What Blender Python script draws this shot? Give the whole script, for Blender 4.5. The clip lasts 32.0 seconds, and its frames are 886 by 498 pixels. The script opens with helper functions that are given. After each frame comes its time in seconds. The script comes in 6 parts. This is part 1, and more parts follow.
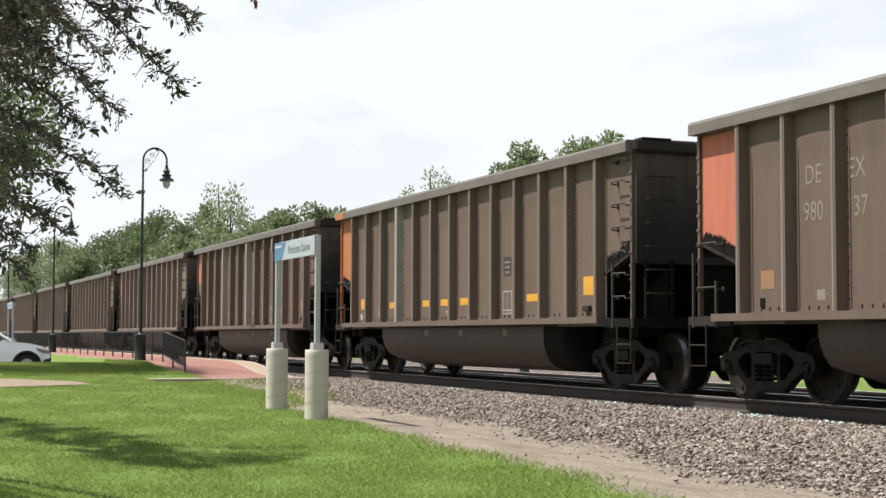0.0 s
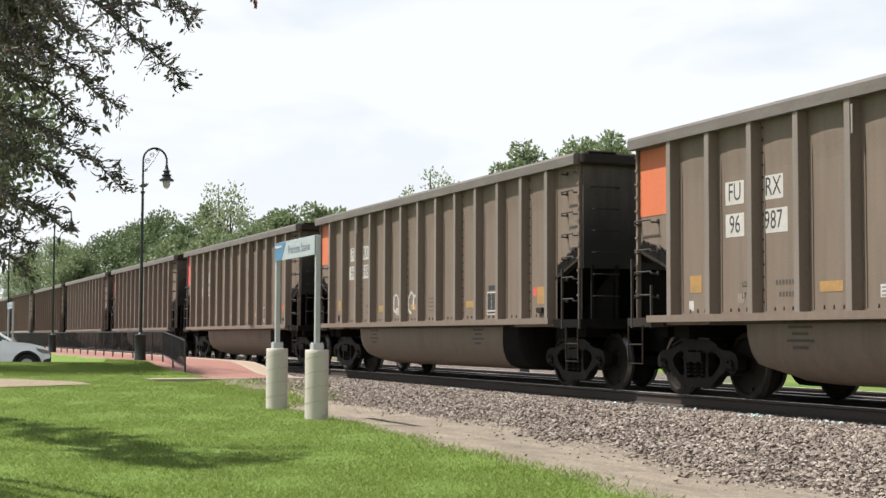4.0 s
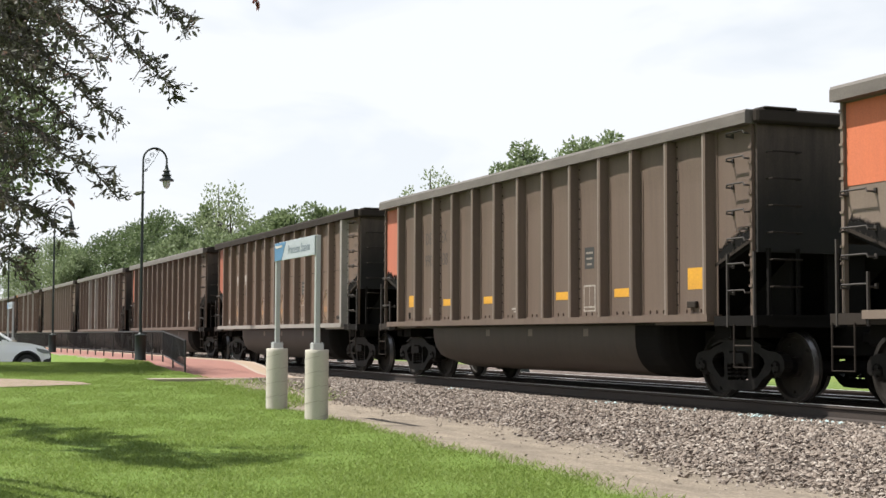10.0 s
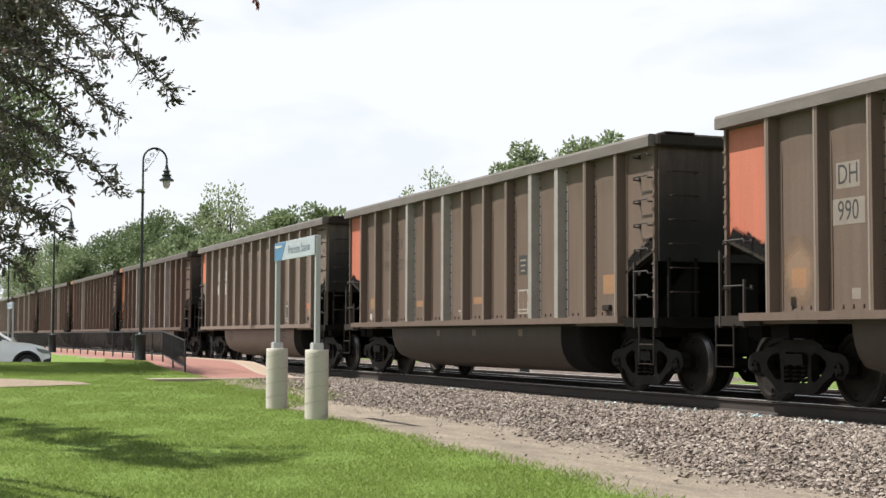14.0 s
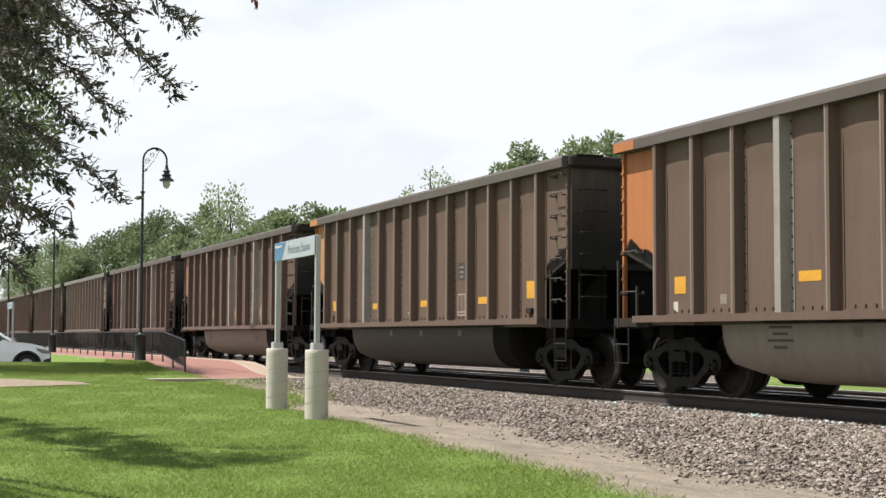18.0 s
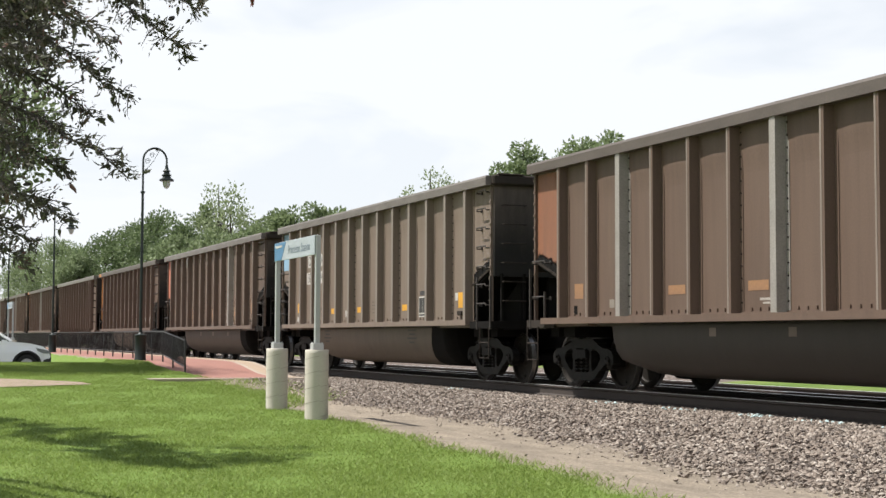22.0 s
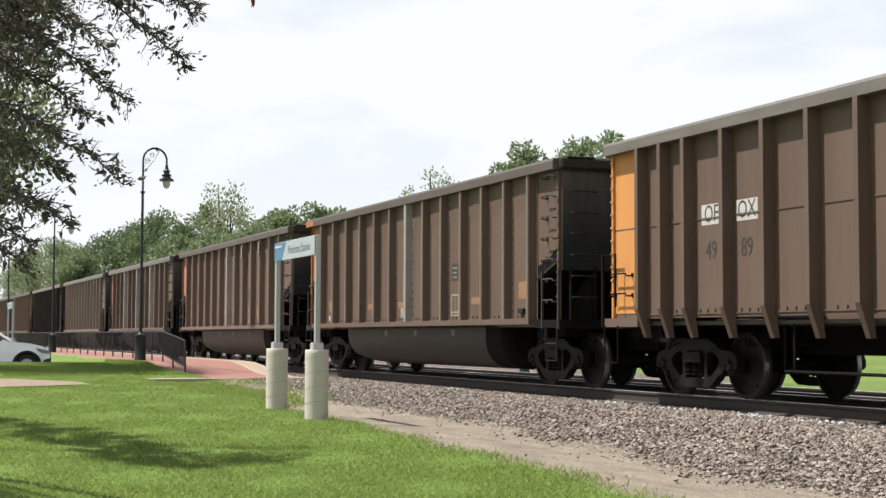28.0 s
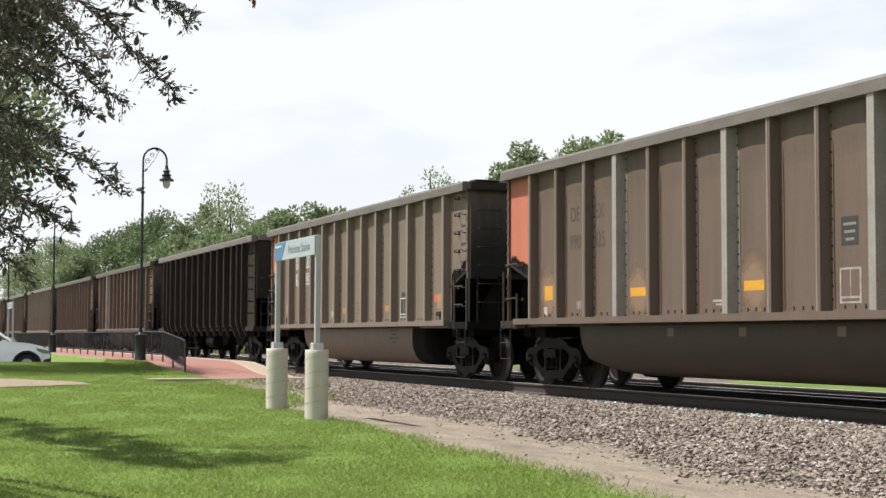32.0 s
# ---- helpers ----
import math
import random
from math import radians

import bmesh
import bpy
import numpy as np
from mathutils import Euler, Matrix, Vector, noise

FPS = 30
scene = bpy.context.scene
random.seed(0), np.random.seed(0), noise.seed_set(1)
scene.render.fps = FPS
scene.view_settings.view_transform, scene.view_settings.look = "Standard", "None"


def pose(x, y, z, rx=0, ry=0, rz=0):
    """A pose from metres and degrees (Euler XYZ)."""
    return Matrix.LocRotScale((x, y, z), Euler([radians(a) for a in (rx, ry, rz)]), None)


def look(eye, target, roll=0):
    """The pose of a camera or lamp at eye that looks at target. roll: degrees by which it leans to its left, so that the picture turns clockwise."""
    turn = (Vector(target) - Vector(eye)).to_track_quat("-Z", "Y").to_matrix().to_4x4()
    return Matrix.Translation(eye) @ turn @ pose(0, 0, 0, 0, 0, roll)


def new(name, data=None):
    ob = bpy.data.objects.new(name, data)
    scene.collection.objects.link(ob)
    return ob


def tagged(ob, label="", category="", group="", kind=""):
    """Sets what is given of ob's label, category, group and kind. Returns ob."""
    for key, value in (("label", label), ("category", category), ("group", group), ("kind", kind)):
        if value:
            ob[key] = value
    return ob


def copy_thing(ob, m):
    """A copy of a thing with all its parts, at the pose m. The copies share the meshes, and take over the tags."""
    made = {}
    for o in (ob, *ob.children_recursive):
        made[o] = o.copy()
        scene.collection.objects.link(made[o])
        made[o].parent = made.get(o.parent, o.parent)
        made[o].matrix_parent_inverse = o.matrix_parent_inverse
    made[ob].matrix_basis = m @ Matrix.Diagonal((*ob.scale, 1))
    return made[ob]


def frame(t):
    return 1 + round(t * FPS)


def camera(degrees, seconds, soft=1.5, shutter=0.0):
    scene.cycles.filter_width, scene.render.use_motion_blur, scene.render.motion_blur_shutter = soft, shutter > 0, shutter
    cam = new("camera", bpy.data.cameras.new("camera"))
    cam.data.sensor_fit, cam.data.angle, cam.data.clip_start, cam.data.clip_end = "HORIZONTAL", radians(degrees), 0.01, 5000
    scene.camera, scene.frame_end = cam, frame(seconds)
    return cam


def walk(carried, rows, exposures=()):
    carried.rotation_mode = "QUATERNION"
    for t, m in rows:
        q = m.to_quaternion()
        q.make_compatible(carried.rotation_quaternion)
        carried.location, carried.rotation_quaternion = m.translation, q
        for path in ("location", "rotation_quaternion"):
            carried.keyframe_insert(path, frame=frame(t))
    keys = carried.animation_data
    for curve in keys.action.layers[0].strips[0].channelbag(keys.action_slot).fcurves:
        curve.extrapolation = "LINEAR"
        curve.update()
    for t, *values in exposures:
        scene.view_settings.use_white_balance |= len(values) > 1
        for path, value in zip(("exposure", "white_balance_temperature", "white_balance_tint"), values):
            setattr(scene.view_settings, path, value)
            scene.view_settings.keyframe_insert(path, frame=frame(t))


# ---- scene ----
import itertools

# ------------------------------------------------------------------ camera
# x runs along the track (the train goes towards +x), z = 0 is the top of the rails
EYE = (0.0, 0.0, 0.838)
YAW, PITCH, ROLL = radians(21.625), radians(3.441), 0.206
AIM = (EYE[0] - math.cos(YAW) * math.cos(PITCH), EYE[1] + math.sin(YAW) * math.cos(PITCH), EYE[2] + math.sin(PITCH))
cam = camera(33.65, 32.0, soft=1.5)
walk(cam, [(0.0, look(EYE, AIM, ROLL)), (32.0, look(EYE, AIM, ROLL))])

# ------------------------------------------------------------------ world and sun
SUN_TO = Vector((-0.55, -1.0, 1.95)).normalized()
world = bpy.data.worlds.new("sky")
scene.world = world
world.use_nodes = True
wn, wl = world.node_tree.nodes, world.node_tree.links
wn.clear()
w_out = wn.new("ShaderNodeOutputWorld")
w_bg = wn.new("ShaderNodeBackground")
w_sky = wn.new("ShaderNodeTexSky")
w_sky.sky_type = "NISHITA"
w_sky.sun_disc = False
w_sky.sun_elevation = math.asin(SUN_TO.z)
w_sky.sun_rotation = math.atan2(SUN_TO.x, SUN_TO.y)
w_sky.dust_density = 0.8
w_co = wn.new("ShaderNodeTexCoord")
w_map = wn.new("ShaderNodeMapping")
w_map.inputs["Scale"].default_value = (1.0, 1.0, 3.2)
w_noise = wn.new("ShaderNodeTexNoise")
w_noise.inputs["Scale"].default_value = 4.2
w_noise.inputs["Detail"].default_value = 5.0
w_noise.inputs["Roughness"].default_value = 0.5
w_noise.inputs["Distortion"].default_value = 0.4
w_ramp = wn.new("ShaderNodeValToRGB")
w_ramp.color_ramp.elements[0].position, w_ramp.color_ramp.elements[0].color = 0.40, (0, 0, 0, 1)
w_ramp.color_ramp.elements[1].position, w_ramp.color_ramp.elements[1].color = 0.58, (1, 1, 1, 1)
# haze: white near the horizon, thinning towards the zenith
w_sep = wn.new("ShaderNodeSeparateXYZ")
w_haze = wn.new("ShaderNodeMapRange")
w_haze.inputs["From Min"].default_value, w_haze.inputs["From Max"].default_value = 0.16, 1.0
w_haze.inputs["To Min"].default_value, w_haze.inputs["To Max"].default_value = 0.86, 0.0
w_add = wn.new("ShaderNodeMath")
w_add.operation, w_add.use_clamp = "MULTIPLY_ADD", True
w_add.inputs[1].default_value = 0.34
w_mix = wn.new("ShaderNodeMix")
w_mix.data_type = "RGBA"
w_mix.inputs["B"].default_value = (8.15, 8.45, 8.85, 1)      # thin bright cloud and haze
wl.new(w_co.outputs["Generated"], w_map.inputs["Vector"])
wl.new(w_co.outputs["Generated"], w_sep.inputs[0])
wl.new(w_sep.outputs["Z"], w_haze.inputs["Value"])
wl.new(w_map.outputs["Vector"], w_noise.inputs["Vector"])
wl.new(w_noise.outputs["Fac"], w_ramp.inputs["Fac"])
wl.new(w_ramp.outputs["Color"], w_add.inputs[0])
wl.new(w_haze.outputs["Result"], w_add.inputs[2])
wl.new(w_add.outputs[0], w_mix.inputs["Factor"])
wl.new(w_sky.outputs["Color"], w_mix.inputs["A"])
wl.new(w_mix.outputs["Result"], w_bg.inputs["Color"])
w_bg.inputs["Strength"].default_value = 0.071
wl.new(w_bg.outputs["Background"], w_out.inputs["Surface"])

sun = new("sun", bpy.data.lights.new("sun", "SUN"))
sun.data.energy = 5.0
sun.data.angle = radians(0.9)
sun.data.color = (1.0, 0.962, 0.91)
sun.matrix_world = look(tuple(SUN_TO * 60), (0, 0, 0))
scene.view_settings.exposure = 0.74


# ------------------------------------------------------------------ materials
def nodes_of(name):
    m = bpy.data.materials.new(name)
    m.use_nodes = True
    return m, m.node_tree.nodes, m.node_tree.links, m.node_tree.nodes["Principled BSDF"]


def noise_node(n, l, co, scale, detail=4.0, rough=0.55, stretch=None):
    t = n.new("ShaderNodeTexNoise")
    t.inputs["Scale"].default_value, t.inputs["Detail"].default_value, t.inputs["Roughness"].default_value = scale, detail, rough
    if stretch:
        mp = n.new("ShaderNodeMapping")
        mp.inputs["Scale"].default_value = stretch
        l.new(co, mp.inputs["Vector"])
        co = mp.outputs["Vector"]
    l.new(co, t.inputs["Vector"])
    return t.outputs["Fac"]


def ramp_node(n, l, fac, lo, hi, c0=(0, 0, 0, 1), c1=(1, 1, 1, 1)):
    r = n.new("ShaderNodeValToRGB")
    e = r.color_ramp.elements
    e[0].position, e[0].color, e[1].position, e[1].color = lo, c0, hi, c1
    l.new(fac, r.inputs["Fac"])
    return r.outputs["Color"]


def mix_node(n, l, fac, a, b, mode="MIX"):
    m = n.new("ShaderNodeMix")
    m.data_type, m.blend_type = "RGBA", mode
    for sock, v in (("Factor", fac), ("A", a), ("B", b)):
        if isinstance(v, (float, int)):
            m.inputs[sock].default_value = v
        elif isinstance(v, tuple):
            m.inputs[sock].default_value = (*v[:3], 1)
        else:
            l.new(v, m.inputs[sock])
    return m.outputs["Result"]


def bump_to(n, l, b, height, strength, distance):
    k = n.new("ShaderNodeBump")
    k.inputs["Strength"].default_value, k.inputs["Distance"].default_value = strength, distance
    l.new(height, k.inputs["Height"])
    l.new(k.outputs["Normal"], b.inputs["Normal"])


def surface(name, c, c2=None, rough=0.7, metal=0.0, big=1.2, fine=30.0, stretch=None, bump=0.2, depth=0.004, amount=0.6, per_piece=0.0, gloss=0.5):
    """A worn surface: two colours mixed by large stains, fine grain, and a fine relief."""
    m, n, l, b = nodes_of(name)
    co = n.new("ShaderNodeTexCoord").outputs["Object"]
    c2 = c2 or tuple(v * 0.6 for v in c)
    large = ramp_node(n, l, noise_node(n, l, co, big, 5, 0.6, stretch), 0.35, 0.68)
    small = noise_node(n, l, co, fine, 3, 0.6)
    fac = n.new("ShaderNodeMath")
    fac.operation = "MULTIPLY"
    l.new(large, fac.inputs[0])
    fac.inputs[1].default_value = amount
    col = mix_node(n, l, fac.outputs[0], c, c2)
    grain = ramp_node(n, l, small, 0.25, 0.75, (0.80, 0.80, 0.80, 1), (1.12, 1.12, 1.12, 1))
    col = mix_node(n, l, 1.0, col, grain, "MULTIPLY")
    if per_piece:
        rnd = n.new("ShaderNodeObjectInfo").outputs["Random"]
        v = ramp_node(n, l, rnd, 0, 1, (1 - per_piece,) * 3 + (1,), (1 + per_piece,) * 3 + (1,))
        col = mix_node(n, l, 1.0, col, v, "MULTIPLY")
    l.new(col, b.inputs["Base Color"])
    b.inputs["Roughness"].default_value, b.inputs["Metallic"].default_value = rough, metal
    b.inputs["Specular IOR Level"].default_value = gloss
    bump_to(n, l, b, small, bump, depth)
    return m


def car_paint(name, c, dirt=(0.10, 0.075, 0.055), dusty=(0.30, 0.25, 0.20), rough=0.62, gloss=0.4):
    """Freight-car paint: streaks of dirt that run down, a dust veil and fine specks."""
    m, n, l, b = nodes_of(name)
    co = n.new("ShaderNodeTexCoord").outputs["Object"]
    rnd = n.new("ShaderNodeObjectInfo").outputs["Random"]
    sh = n.new("ShaderNodeVectorMath")
    sh.operation = "ADD"
    l.new(co, sh.inputs[0])
    sc = n.new("ShaderNodeVectorMath")
    sc.operation = "SCALE"
    sc.inputs[0].default_value = (37.0, 11.0, 5.0)
    l.new(rnd, sc.inputs["Scale"])
    l.new(sc.outputs[0], sh.inputs[1])
    co = sh.outputs[0]
    streak = ramp_node(n, l, noise_node(n, l, co, 2.2, 5, 0.62, (3.0, 3.0, 0.22)), 0.42, 0.72)
    veil = ramp_node(n, l, noise_node(n, l, co, 0.7, 4, 0.55, (1, 1, 0.6)), 0.38, 0.70)
    fine = noise_node(n, l, co, 45, 3, 0.6)
    a = n.new("ShaderNodeMath"); a.operation = "MULTIPLY"; a.inputs[1].default_value = 0.40
    l.new(streak, a.inputs[0])
    d = n.new("ShaderNodeMath"); d.operation = "MULTIPLY"; d.inputs[1].default_value = 0.28
    l.new(veil, d.inputs[0])
    col = mix_node(n, l, a.outputs[0], c, dirt)
    col = mix_node(n, l, d.outputs[0], col, dusty)
    col = mix_node(n, l, 1.0, col, ramp_node(n, l, fine, 0.3, 0.7, (0.9, 0.9, 0.9, 1), (1.08, 1.08, 1.08, 1)), "MULTIPLY")
    l.new(col, b.inputs["Base Color"])
    b.inputs["Roughness"].default_value = rough
    b.inputs["Specular IOR Level"].default_value = gloss
    bump_to(n, l, b, fine, 0.12, 0.003)
    return m


TAUPE = car_paint("taupe_car_paint", (0.1545, 0.1182, 0.0915), (0.083, 0.0605, 0.0455), (0.190, 0.151, 0.120))
BROWN = car_paint("brown_car_paint", (0.110, 0.0775, 0.0585), (0.056, 0.039, 0.030), (0.145, 0.106, 0.081))
BROWN2 = car_paint("red_brown_car_paint", (0.103, 0.067, 0.0485), (0.053, 0.035, 0.026), (0.138, 0.094, 0.069))
OLIVE = car_paint("olive_brown_car_paint", (0.1287, 0.08814, 0.06474), (0.0741, 0.04992, 0.03666), (0.1599, 0.1154, 0.08736))
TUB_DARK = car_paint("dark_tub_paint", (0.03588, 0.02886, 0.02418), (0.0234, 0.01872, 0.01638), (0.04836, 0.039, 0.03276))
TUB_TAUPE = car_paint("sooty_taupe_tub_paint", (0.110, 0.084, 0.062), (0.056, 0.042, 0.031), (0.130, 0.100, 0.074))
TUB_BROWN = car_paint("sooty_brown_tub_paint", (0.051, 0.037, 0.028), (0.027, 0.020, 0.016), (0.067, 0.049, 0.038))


def sooty_end(name, c):
    """End-wall paint under a ragged coat of brake soot and grime."""
    m, n, l, b = nodes_of(name)
    co = n.new("ShaderNodeTexCoord").outputs["Object"]
    sep = n.new("ShaderNodeSeparateXYZ")
    l.new(co, sep.inputs[0])
    blot = noise_node(n, l, co, 1.1, 6, 0.62, (1, 1, 0.55))
    k = n.new("ShaderNodeMath")
    k.operation = "MULTIPLY_ADD"
    k.inputs[1].default_value = -1.5
    l.new(blot, k.inputs[0])
    l.new(sep.outputs["Z"], k.inputs[2])
    mr = n.new("ShaderNodeMapRange")
    mr.inputs["From Min"].default_value, mr.inputs["From Max"].default_value = 1.6, 3.1
    l.new(k.outputs[0], mr.inputs["Value"])
    fine = noise_node(n, l, co, 40, 3, 0.6)
    clean = mix_node(n, l, ramp_node(n, l, noise_node(n, l, co, 2.2, 5, 0.62, (3, 3, 0.3)), 0.4, 0.7), c, tuple(v * 0.6 for v in c))
    col = mix_node(n, l, mr.outputs["Result"], (0.014, 0.013, 0.012), clean)
    col = mix_node(n, l, 1.0, col, ramp_node(n, l, fine, 0.3, 0.7, (0.88, 0.88, 0.88, 1), (1.1, 1.1, 1.1, 1)), "MULTIPLY")
    l.new(col, b.inputs["Base Color"])
    b.inputs["Roughness"].default_value = 0.7
    b.inputs["Specular IOR Level"].default_value = 0.3
    bump_to(n, l, b, fine, 0.12, 0.003)
    return m


END_TAUPE = sooty_end("sooty_taupe_end_paint", (0.1053, 0.08424, 0.06864))
END_BROWN = sooty_end("sooty_brown_end_paint", (0.094, 0.070, 0.055))
IRON = surface("dusty_grab_iron", (0.0468, 0.039, 0.03354), (0.0234, 0.02028, 0.01794), 0.6, 0.2, 5, 50)
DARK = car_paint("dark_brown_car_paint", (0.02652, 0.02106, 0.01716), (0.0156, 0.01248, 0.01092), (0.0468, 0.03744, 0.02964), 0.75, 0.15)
RUST = car_paint("rusty_car_paint", (0.2028, 0.0819, 0.0429), (0.0663, 0.04524, 0.03354), (0.1716, 0.0936, 0.0624))
TUB_TAN = car_paint("tan_tub_paint", (0.1638, 0.1271, 0.09984), (0.0858, 0.06396, 0.04992), (0.1755, 0.1388, 0.1108))
TUB_GREY = car_paint("grey_tub_paint", (0.2067, 0.1755, 0.142), (0.117, 0.09516, 0.07644), (0.2184, 0.1833, 0.1482))
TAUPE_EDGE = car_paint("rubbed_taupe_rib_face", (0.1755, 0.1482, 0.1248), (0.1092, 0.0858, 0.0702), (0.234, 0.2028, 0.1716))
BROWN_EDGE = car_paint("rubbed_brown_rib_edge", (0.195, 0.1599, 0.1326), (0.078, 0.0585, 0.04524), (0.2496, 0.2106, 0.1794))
SILVER = surface("bare_aluminium", (0.28, 0.258, 0.232), (0.18, 0.163, 0.144), 0.55, 0.1, 2.0, 40)
RIM_GREY = surface("worn_rim_metal", (0.148, 0.130, 0.114), (0.083, 0.071, 0.061), 0.55, 0.15, 1.4, 30, (1, 4, 4))
RIM_BROWN = surface("worn_brown_rim", (0.092, 0.074, 0.062), (0.056, 0.045, 0.037), 0.6, 0.1, 1.4, 30, (1, 4, 4))
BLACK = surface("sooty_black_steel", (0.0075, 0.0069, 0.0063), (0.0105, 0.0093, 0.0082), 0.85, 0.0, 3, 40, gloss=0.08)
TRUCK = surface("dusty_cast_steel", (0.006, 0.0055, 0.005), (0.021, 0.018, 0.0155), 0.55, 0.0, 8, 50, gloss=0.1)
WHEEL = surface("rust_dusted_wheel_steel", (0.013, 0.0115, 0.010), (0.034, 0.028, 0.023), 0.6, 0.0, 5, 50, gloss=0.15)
TREAD = surface("polished_wheel_tread", (0.2808, 0.2652, 0.2496), (0.156, 0.1443, 0.1326), 0.35, 0.8, 6, 60)
INSIDE = surface("coal_stained_lining", (0.078, 0.0663, 0.0546), (0.039, 0.0351, 0.0312), 0.85, 0.0, 1, 20)
SALMON = car_paint("salmon_panel_paint", (0.4056, 0.1232, 0.07332), (0.234, 0.078, 0.0507), (0.4056, 0.1638, 0.1092))
BRICK_RED = car_paint("grimy_brick_red_panel_paint", (0.312, 0.09204, 0.05148), (0.1404, 0.05304, 0.0351), (0.2808, 0.117, 0.078))
ORANGE = car_paint("orange_panel_paint", (0.351, 0.1209, 0.0351), (0.1872, 0.0741, 0.0312), (0.3276, 0.1482, 0.0702))
VIVID = car_paint("vivid_orange_red_panel_paint", (0.5148, 0.1365, 0.0585), (0.3276, 0.0936, 0.0468), (0.468, 0.1716, 0.0936))
AMBER = car_paint("amber_panel_paint", (0.39, 0.1638, 0.0429), (0.234, 0.0975, 0.0312), (0.351, 0.1794, 0.078))
BRIGHT_AMBER = car_paint("bright_amber_panel_paint", (0.52, 0.225, 0.06), (0.38, 0.155, 0.045), (0.47, 0.23, 0.09))
RED = car_paint("red_panel_paint", (0.546, 0.078, 0.0702), (0.39, 0.0624, 0.0468), (0.546, 0.156, 0.1248))
BLUE = car_paint("pale_blue_panel_paint", (0.2184, 0.3588, 0.4836), (0.156, 0.2652, 0.3588), (0.2808, 0.39, 0.468))
YELLOW = surface("yellow_reflector", (0.585, 0.2964, 0.0234), (0.429, 0.2106, 0.0312), 0.5, 0, 3, 30)
DULL = surface("sun_bleached_reflector", (0.2652, 0.1365, 0.0624), (0.1872, 0.1092, 0.0663), 0.65, 0, 3, 30)
FADED = surface("faded_orange_reflector", (0.37, 0.205, 0.055), (0.23, 0.148, 0.08), 0.6, 0, 5, 30, amount=0.9)
WHITE = surface("white_stencil_paint", (0.468, 0.4524, 0.4251), (0.3432, 0.3198, 0.2886), 0.6, 0, 4, 40)
INK = surface("black_stencil_paint", (0.0234, 0.0234, 0.0234), (0.0468, 0.0429, 0.039), 0.6, 0, 4, 40)
OLDWHITE = surface("weathered_white_stencil", (0.39, 0.3588, 0.3198), (0.1872, 0.156, 0.1287), 0.65, 0, 6, 40, amount=0.9)
DIM_INK = surface("faded_dark_stencil", (0.048, 0.040, 0.034), (0.080, 0.065, 0.054), 0.65, 0, 5, 40)
GREYINK = surface("weathered_grey_stencil", (0.2106, 0.1833, 0.1521), (0.1482, 0.1209, 0.0975), 0.65, 0, 5, 40)


def wiped_paint():
    """A rubbed patch: paler paint that thins out raggedly towards its rim."""
    m, n, l, b = nodes_of("wiped_paint")
    co = n.new("ShaderNodeTexCoord").outputs["Object"]
    b.inputs["Base Color"].default_value = (0.222, 0.146, 0.096, 1)
    b.inputs["Roughness"].default_value = 0.6
    sc = n.new("ShaderNodeMapping")
    sc.inputs["Scale"].default_value = (1 / 0.52, 0.0, 1 / 0.62)
    l.new(co, sc.inputs["Vector"])
    ln = n.new("ShaderNodeVectorMath")
    ln.operation = "LENGTH"
    l.new(sc.outputs["Vector"], ln.inputs[0])
    ad = n.new("ShaderNodeMath")
    ad.operation = "MULTIPLY_ADD"
    ad.inputs[1].default_value = 0.45
    l.new(noise_node(n, l, co, 3.2, 5, 0.6), ad.inputs[0])
    l.new(ln.outputs["Value"], ad.inputs[2])
    a = ramp_node(n, l, ad.outputs[0], 0.60, 1.25, (0.8, 0.8, 0.8, 1), (0, 0, 0, 1))
    l.new(a, b.inputs["Alpha"])
    return m


CLEAN = wiped_paint()


def soot_paint():
    """Soot blown up out of the end bay: black at the edge of the plating, ragged and thin above it."""
    m, n, l, b = nodes_of("ragged_soot")
    co = n.new("ShaderNodeTexCoord").outputs["Object"]
    b.inputs["Base Color"].default_value = (0.008, 0.0075, 0.007, 1)
    b.inputs["Roughness"].default_value = 0.85
    b.inputs["Specular IOR Level"].default_value = 0.08
    sep = n.new("ShaderNodeSeparateXYZ")
    l.new(co, sep.inputs[0])
    ad = n.new("ShaderNodeMath")
    ad.operation = "MULTIPLY_ADD"
    ad.inputs[1].default_value = -0.30
    rnd = n.new("ShaderNodeObjectInfo").outputs["Random"]
    sh = n.new("ShaderNodeVectorMath")
    sh.operation = "MULTIPLY_ADD"
    sh.inputs[1].default_value = (1, 1, 1)
    wide = n.new("ShaderNodeVectorMath")
    wide.operation = "SCALE"
    wide.inputs[0].default_value = (31.0, 7.0, 3.0)
    l.new(rnd, wide.inputs["Scale"])
    l.new(co, sh.inputs[0])
    l.new(wide.outputs[0], sh.inputs[2])
    l.new(noise_node(n, l, sh.outputs[0], 5.0, 7, 0.72), ad.inputs[0])
    l.new(sep.outputs["Z"], ad.inputs[2])
    l.new(ramp_node(n, l, ad.outputs[0], 0.0, 0.07, (1, 1, 1, 1), (0, 0, 0, 1)), b.inputs["Alpha"])
    return m


SOOT = soot_paint()


# ------------------------------------------------------------------ mesh helpers
def box(bm, x0, x1, y0, y1, z0, z1, bev=0.0):
    r = bmesh.ops.create_cube(bm, size=1.0, matrix=Matrix.LocRotScale(((x0 + x1) / 2, (y0 + y1) / 2, (z0 + z1) / 2), None, (abs(x1 - x0), abs(y1 - y0), abs(z1 - z0))))
    if bev:
        edges = {e for v in r["verts"] for e in v.link_edges}
        bmesh.ops.bevel(bm, geom=list(edges), offset=bev, segments=1, affect="EDGES")


